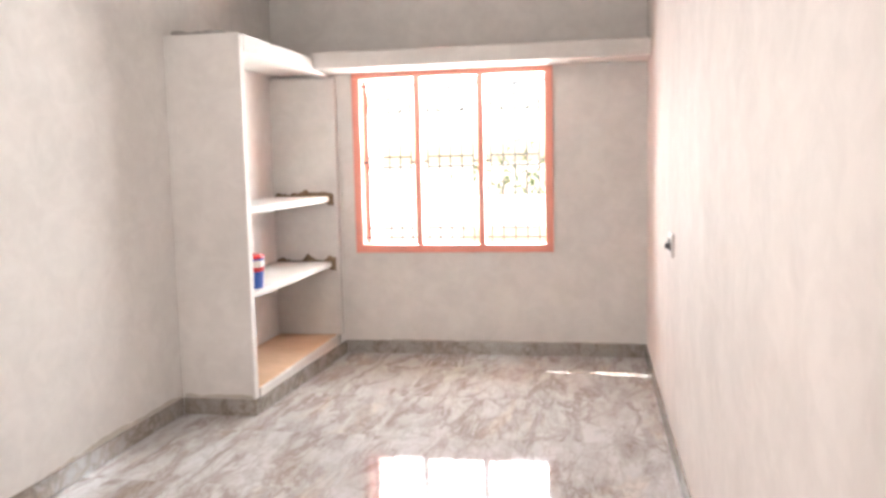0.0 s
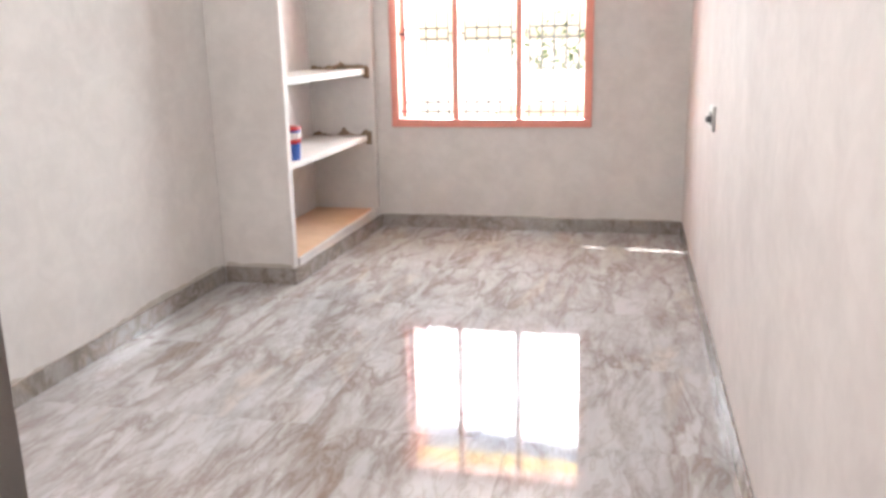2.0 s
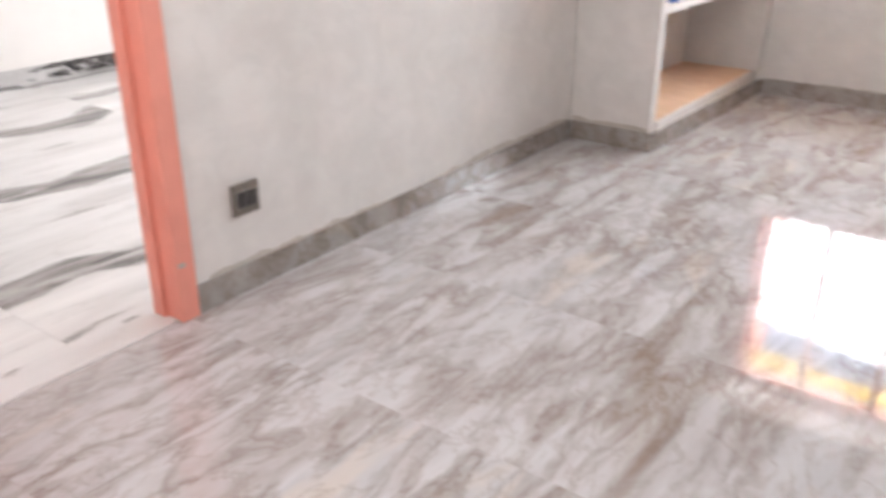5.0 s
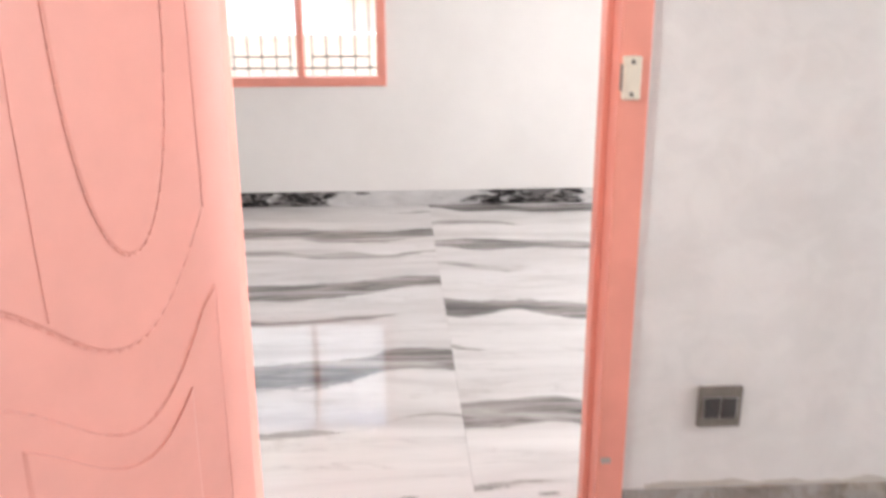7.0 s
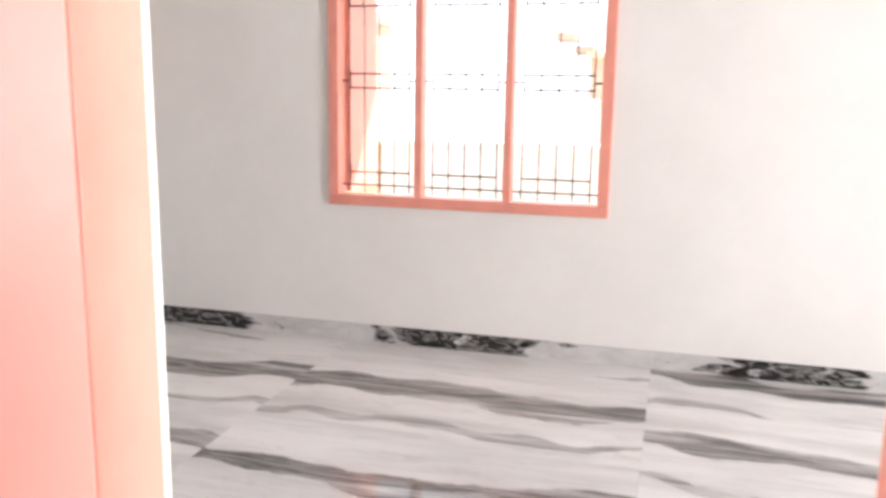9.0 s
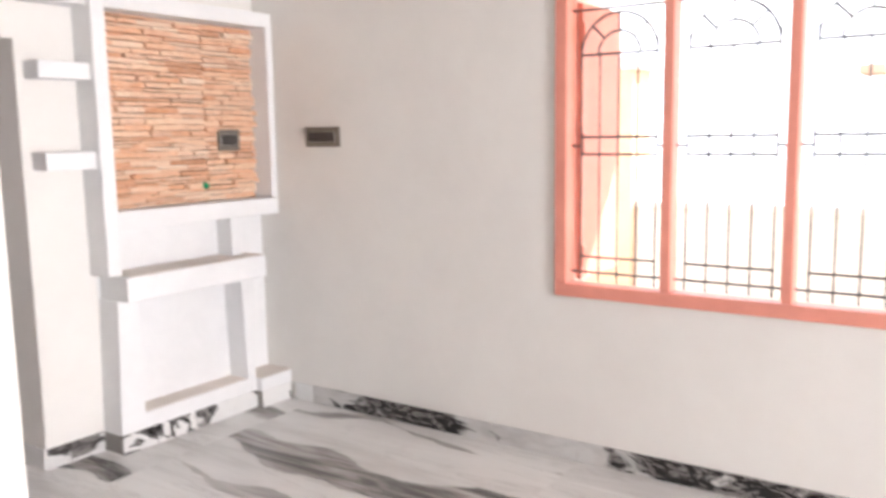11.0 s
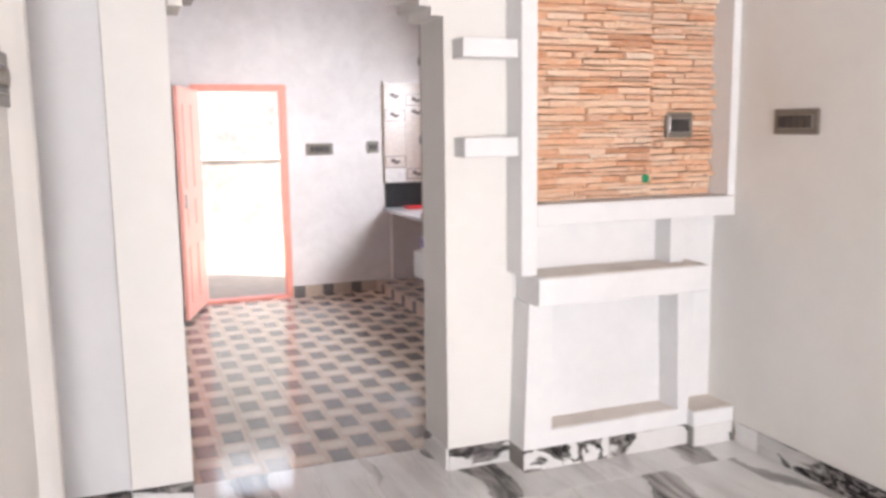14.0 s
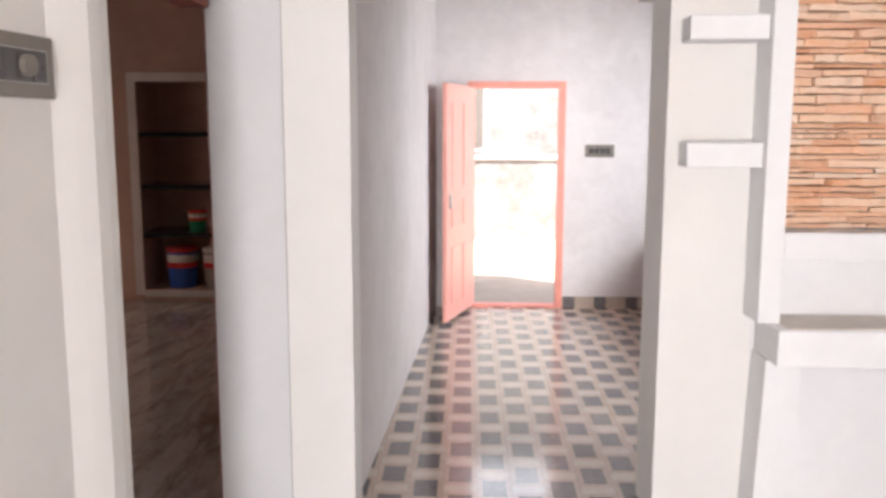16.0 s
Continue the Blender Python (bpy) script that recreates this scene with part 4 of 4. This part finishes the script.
def make_stone_panel():
    e = thing("stone_panel", "orange and tan split ledge-stone wall cladding", "stone cladding", kind="structure")
    x0, x1, z0, z1 = -3.70, -2.645, 1.253, 2.251
    # Bed coloured dark to put shadow lines into the gaps between strips.
    part("backing", boxes((x0, SY + 0.0005, z0, x1, SY + 0.006, z1)), plain("gap_shade_bed", (0.16, 0.085, 0.05), 0.95), e)
    meshes = []
    random.seed(5)
    for k in range(6):
        # a split strip: five lumps in a row, each with its own depth and edges
        bm = bmesh.new()
        rings = []
        for i in range(6):
            x = -0.5 + i / 5 + (random.uniform(-0.05, 0.05) if 0 < i < 5 else 0)
            d, lo, hi = random.uniform(0.1, 0.55), random.uniform(-0.5, -0.32), random.uniform(0.32, 0.5)
            rings.append([bm.verts.new(p) for p in ((x, -0.5, -0.5), (x, d, lo), (x, d - 0.1, hi), (x, -0.5, 0.5))])
        for p, q in zip(rings, rings[1:]):
            for m in range(4):
                bm.faces.new((p[m], q[m], q[(m + 1) % 4], p[(m + 1) % 4]))
        bm.faces.new(rings[0])
        bm.faces.new(rings[-1][::-1])
        bmesh.ops.recalc_face_normals(bm, faces=bm.faces[:])
        me = bpy.data.meshes.new("stone_strip")
        bm.to_mesh(me)
        bm.free()
        me.materials.append(M_STONE)
        meshes.append(me)
    n = 0
    for xa, xb in ((x0, -3.33), (-3.33, x1)):
        z = z0
        while z < z1 - 0.008:
            h = min(random.choice((0.018, 0.023, 0.028, 0.033)), z1 - z)
            x = xa
            while x < xb - 0.004:
                w = min(random.uniform(0.10, 0.26), xb - x)
                if xb - x - w < 0.07:
                    w = xb - x
                d = random.choice((0.012, 0.020, 0.028, 0.038, 0.050))
                if n < 300:
                    ob = new("stone_strip", random.choice(meshes))
                    ob.parent = e
                    ob.location = (x + w / 2, SY + 0.006 + d / 2, z + h / 2)
                    ob.scale = (w - random.choice((0.0, 0.0, 0.002)), d, h - random.choice((0.0, 0.001, 0.003, 0.005)))
                    ob.rotation_euler = (0, radians(random.uniform(-1.1, 1.1)), 0)
                n += 1
                x += w
            z += h
    return e


make_stone_panel()
make_plate("socket_plate", "bronze television socket plate on the stone cladding", at(-3.49, SY + 0.030, 1.60, FACE_N), 0.155, 0.125, "p", "socket")
gp = thing("pipe_stub", "small green plastic pipe stub in the cladding", "pipe", (-3.29, SY + 0.03, 1.345))
part("tube", shift(turn(rod(bmesh.new(), (0, 0, -0.03), (0, 0, 0.03), 0.016, 14), 90, "X"), (0, 0, 0)), M_GREEN, gp)
part("rim", shift(turn(rod(bmesh.new(), (0, 0, -0.004), (0, 0, 0.004), 0.021, 14), 90, "X"), (0, 0.024, 0)), M_GREEN, gp)


# ---- kitchen fittings ----
def make_counter():
    e = thing("kitchen_counter", "cement kitchen counter with a grey stone worktop", "counter", kind="structure")
    part("body", boxes((KX0, KY, 0.10, KX0 + 0.08, -10.9, 0.78), (KX0, KY, 0.10, -3.40, KY + 0.06, 0.78)), M_CEM, e)
    part("worktop", boxes((KX0, KY + 0.001, 0.785, -3.33, -10.9, 0.822), bev=0.004), plain("grey_worktop_stone", (0.46, 0.465, 0.48), 0.22), e, "grey polished worktop slab")
    part("support", boxes((-3.42, -11.0, 0.10, KX0 + 0.08, -10.92, 0.784)), M_CEM, e)
    return e


make_counter()
tagged(link("granite_upstand", boxes((KX0, KY + 0.0, 0.823, -3.35, KY + 0.016, 1.065), bev=0.002), M_BLACKG), "black granite upstand behind the worktop", "upstand", kind="structure")


def make_wall_tiles():
    """Printed kitchen tiles in two courses: plain fields, and small framed tiles with a fruit motif."""
    e = thing("kitchen_wall_tiles", "cream printed kitchen wall tiles with small motifs", "wall tile", kind="structure")
    tile = plain("cream_wall_tile", (0.62, 0.52, 0.47), 0.25)
    tile2 = plain("white_wall_tile", (0.74, 0.70, 0.68), 0.25)
    ink = plain("brown_motif", (0.10, 0.065, 0.06), 0.35)
    part("edge_mortar", boxes((-3.353, KY, 1.066, -3.338, KY + 0.016, 2.045)), M_MORTAR, e)
    for xa, xb, rows in ((-3.354, -3.575, ((1.068, 1.205, "w"), (1.205, 1.335, "f"), (1.335, 1.66, ""), (1.66, 1.785, "f"), (1.785, 2.035, "m"))),
                         (-3.575, -3.80, ((1.068, 1.09, ""), (1.09, 1.205, "f"), (1.205, 1.69, ""), (1.69, 1.81, "m"), (1.81, 1.93, "f"), (1.93, 2.035, ""))),
                         (-3.80, KX0, ((1.068, 1.205, "w"), (1.205, 1.5, ""), (1.5, 1.63, "f"), (1.63, 2.035, "")))):
        for z0, z1, kind in rows:
            t_ = part("tile", boxes((xa - 0.001, KY + 0.001, z0 + 0.001, xb + 0.001, KY + 0.012, z1 - 0.001), bev=0.001), tile2 if kind == "w" else tile, e)
            cx, cz, y = (xa + xb) / 2, (z0 + z1) / 2, KY + 0.012
            if kind == "f":
                g = 0.006
                part("motif_line", boxes((xa - g, y, z0 + g, xb + g, y + 0.0008, z0 + 2 * g), (xa - g, y, z1 - 2 * g, xb + g, y + 0.0008, z1 - g),
                                         (xa - 2 * g, y, z0 + 2 * g, xa - g, y + 0.0008, z1 - 2 * g), (xb + g, y, z0 + 2 * g, xb + 2 * g, y + 0.0008, z1 - 2 * g)), ink, t_)
            if kind in ("f", "m"):
                bm = bmesh.new()
                for k, (dx, dz) in enumerate(((0.02, 0.012), (-0.012, -0.008), (-0.035, 0.002))):
                    bmesh.ops.create_icosphere(bm, subdivisions=2, radius=0.024 - 0.004 * k, matrix=Matrix.Translation((cx + dx, y, cz + dz)) @ Matrix.Diagonal((1.2, 0.05, 0.85, 1)))
                part("motif", bm, ink, t_)
    return e


make_wall_tiles()
structure("kitchen_step", boxes((KX0, KY, 0, -3.25, -11.3, 0.098)), M_GROUT, "low tiled platform below the counter", "platform")


def make_rack_pier():
    e = thing("kitchen_rack", "raw cement shelf rack with a ledge beside the arch", "built-in shelf", kind="structure")
    part("end_wall", boxes((-2.45, -9.36, 0.953, -2.375, -9.032, CZ - 0.002), bev=0.005), M_GREY, e)
    for z in (1.12, 1.52, 1.92, 2.32):
        part("shelf", boxes((-3.2, -9.37, z, -2.37, -9.034, z + 0.04)), M_GREY, e)
    part("ledge", boxes((-3.3, -9.42, 0.815, -2.345, -9.032, 0.952), bev=0.005), M_TVW, e, "thick pale plastered ledge")
    part("lower_panel", boxes((-2.45, -9.36, 0, -2.40, -9.032, 0.814), bev=0.004), M_CEM, e)
    return e


make_rack_pier()

bx = thing("small_carton", "small white and violet carton on the kitchen ledge", "carton", (-2.415, -9.24, 0.952))
part("body", boxes((-0.06, -0.09, 0, 0.06, 0.09, 0.085), bev=0.003), M_WHITEP, bx)
part("band", boxes((0.0602, -0.088, 0.03, 0.0612, 0.088, 0.08)), plain("violet_print", (0.22, 0.16, 0.45), 0.5), bx, "violet printed band")
tr = thing("red_tray", "flat red plastic tray on the worktop", "tray", (-3.58, -12.9, 0.823))
part("base", boxes((-0.09, -0.07, 0, 0.09, 0.07, 0.008), bev=0.003), M_RED, tr)
part("rim", boxes((-0.09, -0.07, 0.008, -0.083, 0.07, 0.024), (0.083, -0.07, 0.008, 0.09, 0.07, 0.024), (-0.083, -0.07, 0.008, 0.083, -0.063, 0.024), (-0.083, 0.063, 0.008, 0.083, 0.07, 0.024)), M_RED, tr)

# dim room shelves and pails
ds = thing("room_shelves", "dim recessed shelves holding paint pails", "built-in shelf", kind="structure")
for z in (0.60, 1.045, 1.525):
    part("shelf", boxes((0.202, RY - 0.449, z, 1.458, RY + 0.01, z + 0.045)), M_BLACKG, ds)
part("surround", boxes((1.46, RY + 0.0, 0.06, 1.54, RY + 0.03, 2.10), (0.12, RY, 2.02, 1.46, RY + 0.03, 2.10), (0.2, RY, 0.04, 1.46, RY + 0.03, 0.10)), M_BED, ds, "pale plastered edge")
for x, z, r, h, tp, lw in ((1.17, 0.10, 0.145, 0.37, M_RED, M_BLUE), (0.82, 0.10, 0.145, 0.37, M_WHITEP, M_PRIMER), (1.01, 0.645, 0.085, 0.18, M_RED, M_GREEN), (0.71, 0.645, 0.145, 0.33, M_BLUE, M_WHITEP)):
    make_pail("paint_pail", "paint pail with red and white label on a dim shelf", (x, RY - 0.2, z), r, h, tp, lw, "pails on the dim shelves")
ct = thing("carton", "brown cardboard carton on a dim shelf", "carton", (0.60, RY - 0.22, 1.09))
part("body", boxes((-0.14, -0.12, 0, 0.14, 0.12, 0.22), bev=0.004), plain("cardboard", (0.34, 0.17, 0.08), 0.85), ct)
part("flap", boxes((-0.14, -0.12, 0.2205, -0.004, 0.12, 0.224), (0.004, -0.12, 0.2205, 0.14, 0.12, 0.224)), plain("cardboard_flap", (0.38, 0.20, 0.10), 0.85), ct)


# ---- outside ----
structure("ground", boxes((-1500, -1500, -0.35, 1500, 1500, -0.15)), M_SAND, "bare sandy ground around the house", "ground")
structure("ground_back_yard", boxes((-6, -22, -0.15, 3, KY - T - 0.01, -0.04)), M_SAND, "sunlit sandy back yard", "ground")
yw = thing("yard_wall", "pale weathered compound wall behind the kitchen", "wall", kind="structure")
part("blockwork", boxes((-7, -18.3, -0.2, 4, -18.1, 1.15)), M_YARD, yw)
part("coping", boxes((-7, -18.34, 1.15, 4, -18.06, 1.22), bev=0.01), M_OUTW, yw)
nh = thing("neighbour_house", "pale neighbouring house behind the yard", "house")
part("wall", boxes((-8, -24, -0.3, 5, -20.5, 4.5)), M_YARD, nh)
part("roof", boxes((-8.3, -24.3, 4.5, 5.3, -20.2, 4.7)), M_RUST, nh)
for x in (-5, -1.9, 1.2):
    wq = part("window", boxes((x, -20.52, 1.2, x + 1.1, -20.45, 2.5)), M_OUTW, nh)
    part("pane", boxes((x + 0.08, -20.44, 1.28, x + 1.02, -20.43, 2.42)), M_PLATE, wq)
nw = thing("side_wall", "pale washed boundary wall outside the bedroom window", "wall", kind="structure")
part("blockwork", boxes((-3, 2.6, -0.2, 6, 2.8, 1.1)), M_OUTW, nw)
part("coping", boxes((-3, 2.56, 1.1, 6, 2.84, 1.16), bev=0.01), M_OUTW, nw)
ww = thing("compound_wall", "pale washed compound wall outside the hall window", "wall", kind="structure")
part("blockwork", boxes((-6.8, -10, -0.2, -6.6, -1, 1.0)), M_OUTW, ww)
part("coping", boxes((-6.84, -10, 1.0, -6.56, -1, 1.06), bev=0.01), M_OUTW, ww)
part("brick_course", boxes((1.15, 2.596, 0.55, 2.6, 2.5995, 0.80)), M_BRICK, nw, "bare red brick patch")
wh = thing("balcony_tower", "tan brick balcony of a neighbouring house", "balcony")
part("pier", boxes((-11, -5.75, -0.3, -10.4, -5.15, 1.45), bev=0.02), M_OUTW, wh)
part("parapet", boxes((-11, -5.85, 1.45, -10.1, -5.0, 1.95), bev=0.01), M_BRICK, wh, "brown balcony parapet")
part("coping", boxes((-11.05, -5.9, 1.95, -10.05, -4.95, 2.03), bev=0.01), M_ORANGE, wh)
for k in range(2):
    part("step", boxes((-11, -6.35 + 0.25 * k, 2.2 - 0.17 * k, -10.4, -6.08 + 0.25 * k, 2.30 - 0.17 * k), bev=0.01), M_BRICK, wh)
# Unseen wall, added to hide blue sky and bounce warm light indoors.
ew = thing("bounce_wall", "unseen orange wall added to block sky and warm the dim room", "wall", kind="structure")
part("blockwork", boxes((4.0, -14.5, -0.2, 4.2, -8.0, 3.4)), M_ORANGE, ew)
part("coping", boxes((3.96, -14.5, 3.4, 4.24, -8.0, 3.46), bev=0.01), M_OUTW, ew)
glow, gt, gb = nodes_of("bright_hazy_sky")
gb.inputs["Emission Color"].default_value = (1.0, 0.985, 0.96, 1)
gb.inputs["Emission Strength"].default_value = 0.3
structure("backdrop", boxes((-15.05, -24, -0.3, -15, 14, 7.5)), glow, "plain bright hazy sky beyond the compound wall", "backdrop")


def make_bush(at_, size, seed):
    """A shrub: a few tapered stems and a crown of many small leaves."""
    rnd = random.Random(seed)
    e = thing("shrub", "small green shrub behind the boundary wall", "shrub", at_)
    bm = bmesh.new()
    for k in range(6):
        a = rnd.uniform(0, 6.28)
        tip = Vector((math.cos(a) * size * 0.45, math.sin(a) * size * 0.45, size * rnd.uniform(1.2, 1.8)))
        d = tip.to_track_quat("Z", "Y").to_matrix().to_4x4()
        bmesh.ops.create_cone(bm, cap_ends=True, segments=7, radius1=0.022, radius2=0.006, depth=tip.length, matrix=Matrix.Translation(tip / 2) @ d)
    part("stems", bm, M_BARK, e)
    bm = bmesh.new()
    for k in range(520):
        p = Vector((rnd.gauss(0, 0.36), rnd.gauss(0, 0.36), rnd.gauss(1.35, 0.32))) * size
        if p.z < 0.4 * size:
            continue
        q = Euler((rnd.uniform(-1, 1), rnd.uniform(-1, 1), rnd.uniform(0, 6.28))).to_matrix().to_4x4()
        s = rnd.uniform(0.03, 0.06)
        vs = [bm.verts.new((Matrix.Translation(p) @ q) @ Vector(v)) for v in ((-s, 0, 0), (0, -s * 0.45, s * 0.12), (s, 0, 0), (0, s * 0.45, s * 0.12))]
        bm.faces.new(vs)
    part("crown", bm, M_LEAF, e)
    return e


make_bush((1.72, 3.3, -0.15), 0.95, 3)
for nm, y in (("gate_pillar", -7.6), ("gate_pillar", -4.5)):
    gpz = thing(nm, "square orange washed pillar of the compound wall", "pillar", (-6.7, y, 0))
    part("shaft", boxes((-0.2, -0.2, -0.2, 0.2, 0.2, 2.1), bev=0.01), M_ORANGE, gpz)
    part("cap", boxes((-0.26, -0.26, 2.1, 0.26, 0.26, 2.2), bev=0.01), M_OUTW, gpz)


# ---- skirtings and floor tiles ----
def tile_mesh(name, w, d, h, material, bev=0.0004):
    bm = bmesh.new()
    box(bm, -w / 2, -d / 2, -h, w / 2, d / 2, 0)
    bmesh.ops.bevel(bm, geom=[e for e in bm.edges if e.verts[0].co.z > -0.001 and e.verts[1].co.z > -0.001], offset=bev, segments=1, affect="EDGES")
    me = bpy.data.meshes.new(name)
    bm.to_mesh(me)
    bm.free()
    me.materials.append(material)
    return me


def lay(parent, material, x0, x1, y0, y1, w, d, ox, oy, h=0.005, gap=0.0007, z=0.0):
    """Tiles of w by d from a joint corner (ox, oy), cut at the room's edges."""
    made = {}
    i = math.floor((x0 - ox) / w)
    while ox + i * w < x1 - 0.004:
        a, b = max(x0, ox + i * w), min(x1, ox + (i + 1) * w)
        j = math.floor((y0 - oy) / d)
        while oy + j * d < y1 - 0.004:
            c, e = max(y0, oy + j * d), min(y1, oy + (j + 1) * d)
            if b - a > 0.01 and e - c > 0.01:
                full = abs((b - a) - w) < 1e-6 and abs((e - c) - d) < 1e-6
                key = (round(b - a, 4), round(e - c, 4), 0 if full else (round(a - ox - i * w, 3), round(c - oy - j * d, 3)))
                if key not in made:
                    me = tile_mesh("tile", b - a - gap, e - c - gap, h, material)
                    # keep the printed pattern where a cut tile would have it
                    off = Vector(((a + b) / 2 - (ox + (i + 0.5) * w), (c + e) / 2 - (oy + (j + 0.5) * d), 0))
                    me.transform(Matrix.Translation(off))
                    made[key] = me
                ob = new("tile", made[key])
                ob.parent = parent
                ob.location = (ox + (i + 0.5) * w, oy + (j + 0.5) * d, z)
            j += 1
        i += 1


def skirting(name, label, material, a, b, n, h=0.103, th=0.012, size=0.8):
    """Tile skirting along a wall from a to b (x, y); n points into the room."""
    ax, ay = a
    bx, by = b
    length = math.hypot(bx - ax, by - ay)
    ux, uy = (bx - ax) / length, (by - ay) / length
    root = tagged(new(name), label, "skirting", kind="structure")
    k = max(1, round(length / size))
    seg = length / k
    bm = bmesh.new()
    box(bm, -seg / 2 + 0.0008, 0, 0, seg / 2 - 0.0008, th, h, 0.0015)
    me = bpy.data.meshes.new("tile")
    bm.to_mesh(me)
    bm.free()
    me.materials.append(material)
    q = Matrix(((ux, n[0], 0, 0), (uy, n[1], 0, 0), (0, 0, 1, 0), (0, 0, 0, 1)))
    for i in range(k):
        ob = new("tile", me)
        ob.parent = root
        s = (i + 0.5) * seg
        ob.matrix_world = Matrix.Translation((ax + ux * s, ay + uy * s, 0)) @ q
    return root


BS = "beige grey veined tile skirting"
skirting("baseboard_bedroom_west", BS, M_BEIGES, (0, DY1 + 0.006), (0, -1.763), (1, 0))
skirting("baseboard_bedroom_west_end", BS, M_BEIGES, (0, PY), (0, DY0 - 0.006), (1, 0))
skirting("baseboard_pier", BS, M_BEIGES, (0.013, -1.75), (0.497, -1.75), (0, -1), size=0.25)
skirting("baseboard_niche", BS, M_BEIGES, (0.4855, -1.7495), (0.548, -0.013), (1, -0.036))
skirting("baseboard_bedroom_north", BS, M_BEIGES, (0.56, 0), (BX1 - 0.013, 0), (0, -1))
skirting("baseboard_bedroom_east", BS, M_BEIGES, (BX1, -7.2), (BX1, -0.0), (-1, 0))
WS = "white tile skirting with bold black veins"
skirting("baseboard_hall_west", WS, M_AGATE, (HX, -8.335), (HX, 0.565), (1, 0), size=1.78)
skirting("baseboard_hall_west_end", WS, M_WHITE, (HX, -8.48), (HX, -8.336), (1, 0), size=0.3)
skirting("baseboard_hall_pillar", WS, M_SKIRTW, (-2.576, SY), (AX0, SY), (0, 1), size=0.4)
skirting("baseboard_tv", WS, M_SKIRTT, (-3.50, -8.574), (-2.574, -8.574), (0, 1), size=0.45)
skirting("baseboard_tv_block", WS, M_SKIRTW, (HX + 0.013, -8.524), (-3.50, -8.524), (0, 1), size=0.3)
skirting("baseboard_arch_side", WS, M_SKIRTW, (AX0, SY - 0.3), (AX0, SY - 0.0), (1, 0), size=0.3)
skirting("baseboard_arch_pier", WS, M_SKIRTW, (AX1 - 0.0, -8.83), (-0.866, -8.83), (0, 1), size=0.3)
skirting("baseboard_door_pier", WS, M_SKIRTW, (-0.864, -8.842), (-0.60, -8.842), (0, 1), size=0.3)
skirting("baseboard_hall_east", WS, M_SKIRTW, (-0.600, -6.90), (-0.549, -5.695), (-1, 0), size=0.8)
skirting("baseboard_hall_east_end", WS, M_SKIRTW, (-0.657, -7.50), (-0.6005, -6.905), (-0.9965, 0.083), size=0.8)

lay(floor_bed, M_BEIGE, 0.0, BX1, -7.25, 0.0, 0.8, 0.8, 0.52, -4.43)
for y0, y1, ox in ((SY - 0.30, -8.33, -1.9), (-8.33, -6.56, -1.55), (-6.56, -4.78, -1.5), (-4.78, -3.0, -1.15), (-3.0, -1.22, -1.5), (-1.22, 0.56, -1.15), (0.56, 0.8, -1.5)):
    lay(floor_hall, M_BANDED, HX, -0.15, y0, y1, 1.0, 1.78, ox, y1 - 1.78)
lay(floor_kit, M_WEAVE, -3.25, -1.0, KY, SY - 0.30, 0.31, 0.31, -1.14, SY - 0.30)
KS = "cream and charcoal ceramic kitchen skirting"
skirting("baseboard_kitchen_south", KS, M_WEAVE, (-3.25, KY), (KDX0, KY), (0, 1), size=0.31)
skirting("baseboard_kitchen_platform", KS, M_WEAVE, (-3.25, KY + 0.01), (-3.25, -11.3), (1, 0), h=0.098, size=0.31)
lay(floor_kit, M_WEAVE, KX0 + 0.0, -3.25, KY, -11.3, 0.31, 0.31, -3.25, KY, z=0.104)


def smear(name, a, b, n, z0, low, high, seed):
    """A ragged cement smear left on the wall above the skirting."""
    rnd = random.Random(seed)
    ax, ay = a
    length = math.hypot(b[0] - ax, b[1] - ay)
    ux, uy = (b[0] - ax) / length, (b[1] - ay) / length
    k = int(length / 0.035)
    bm = bmesh.new()
    th = 0.0035
    rows = []
    h = (low + high) / 2
    for i in range(k + 1):
        h = max(low, min(high, h + rnd.uniform(-0.009, 0.009)))
        s = length * i / k
        x, y = ax + ux * s, ay + uy * s
        rows.append([bm.verts.new(p) for p in ((x, y, z0), (x + n[0] * th, y + n[1] * th, z0), (x + n[0] * th * 0.6, y + n[1] * th * 0.6, z0 + h * 0.8), (x, y, z0 + h))])
    for p, q in zip(rows, rows[1:]):
        for m in range(3):
            bm.faces.new((p[m], q[m], q[m + 1], p[m + 1]))
    bmesh.ops.recalc_face_normals(bm, faces=bm.faces[:])
    return structure(name, bm, M_SMEAR, "ragged dry mortar smear above the skirting", "mortar")


smear("mortar_trim_west", (0.0005, -4.33), (0.0005, -1.77), (1, 0), 0.103, 0.001, 0.034, 1)
smear("mortar_trim_pier", (0.02, -1.7505), (0.47, -1.7505), (0, -1), 0.103, 0.004, 0.03, 2)
smear("mortar_trim_north", (0.6, -0.0005), (2.9, -0.0005), (0, -1), 0.103, 0.002, 0.012, 3)
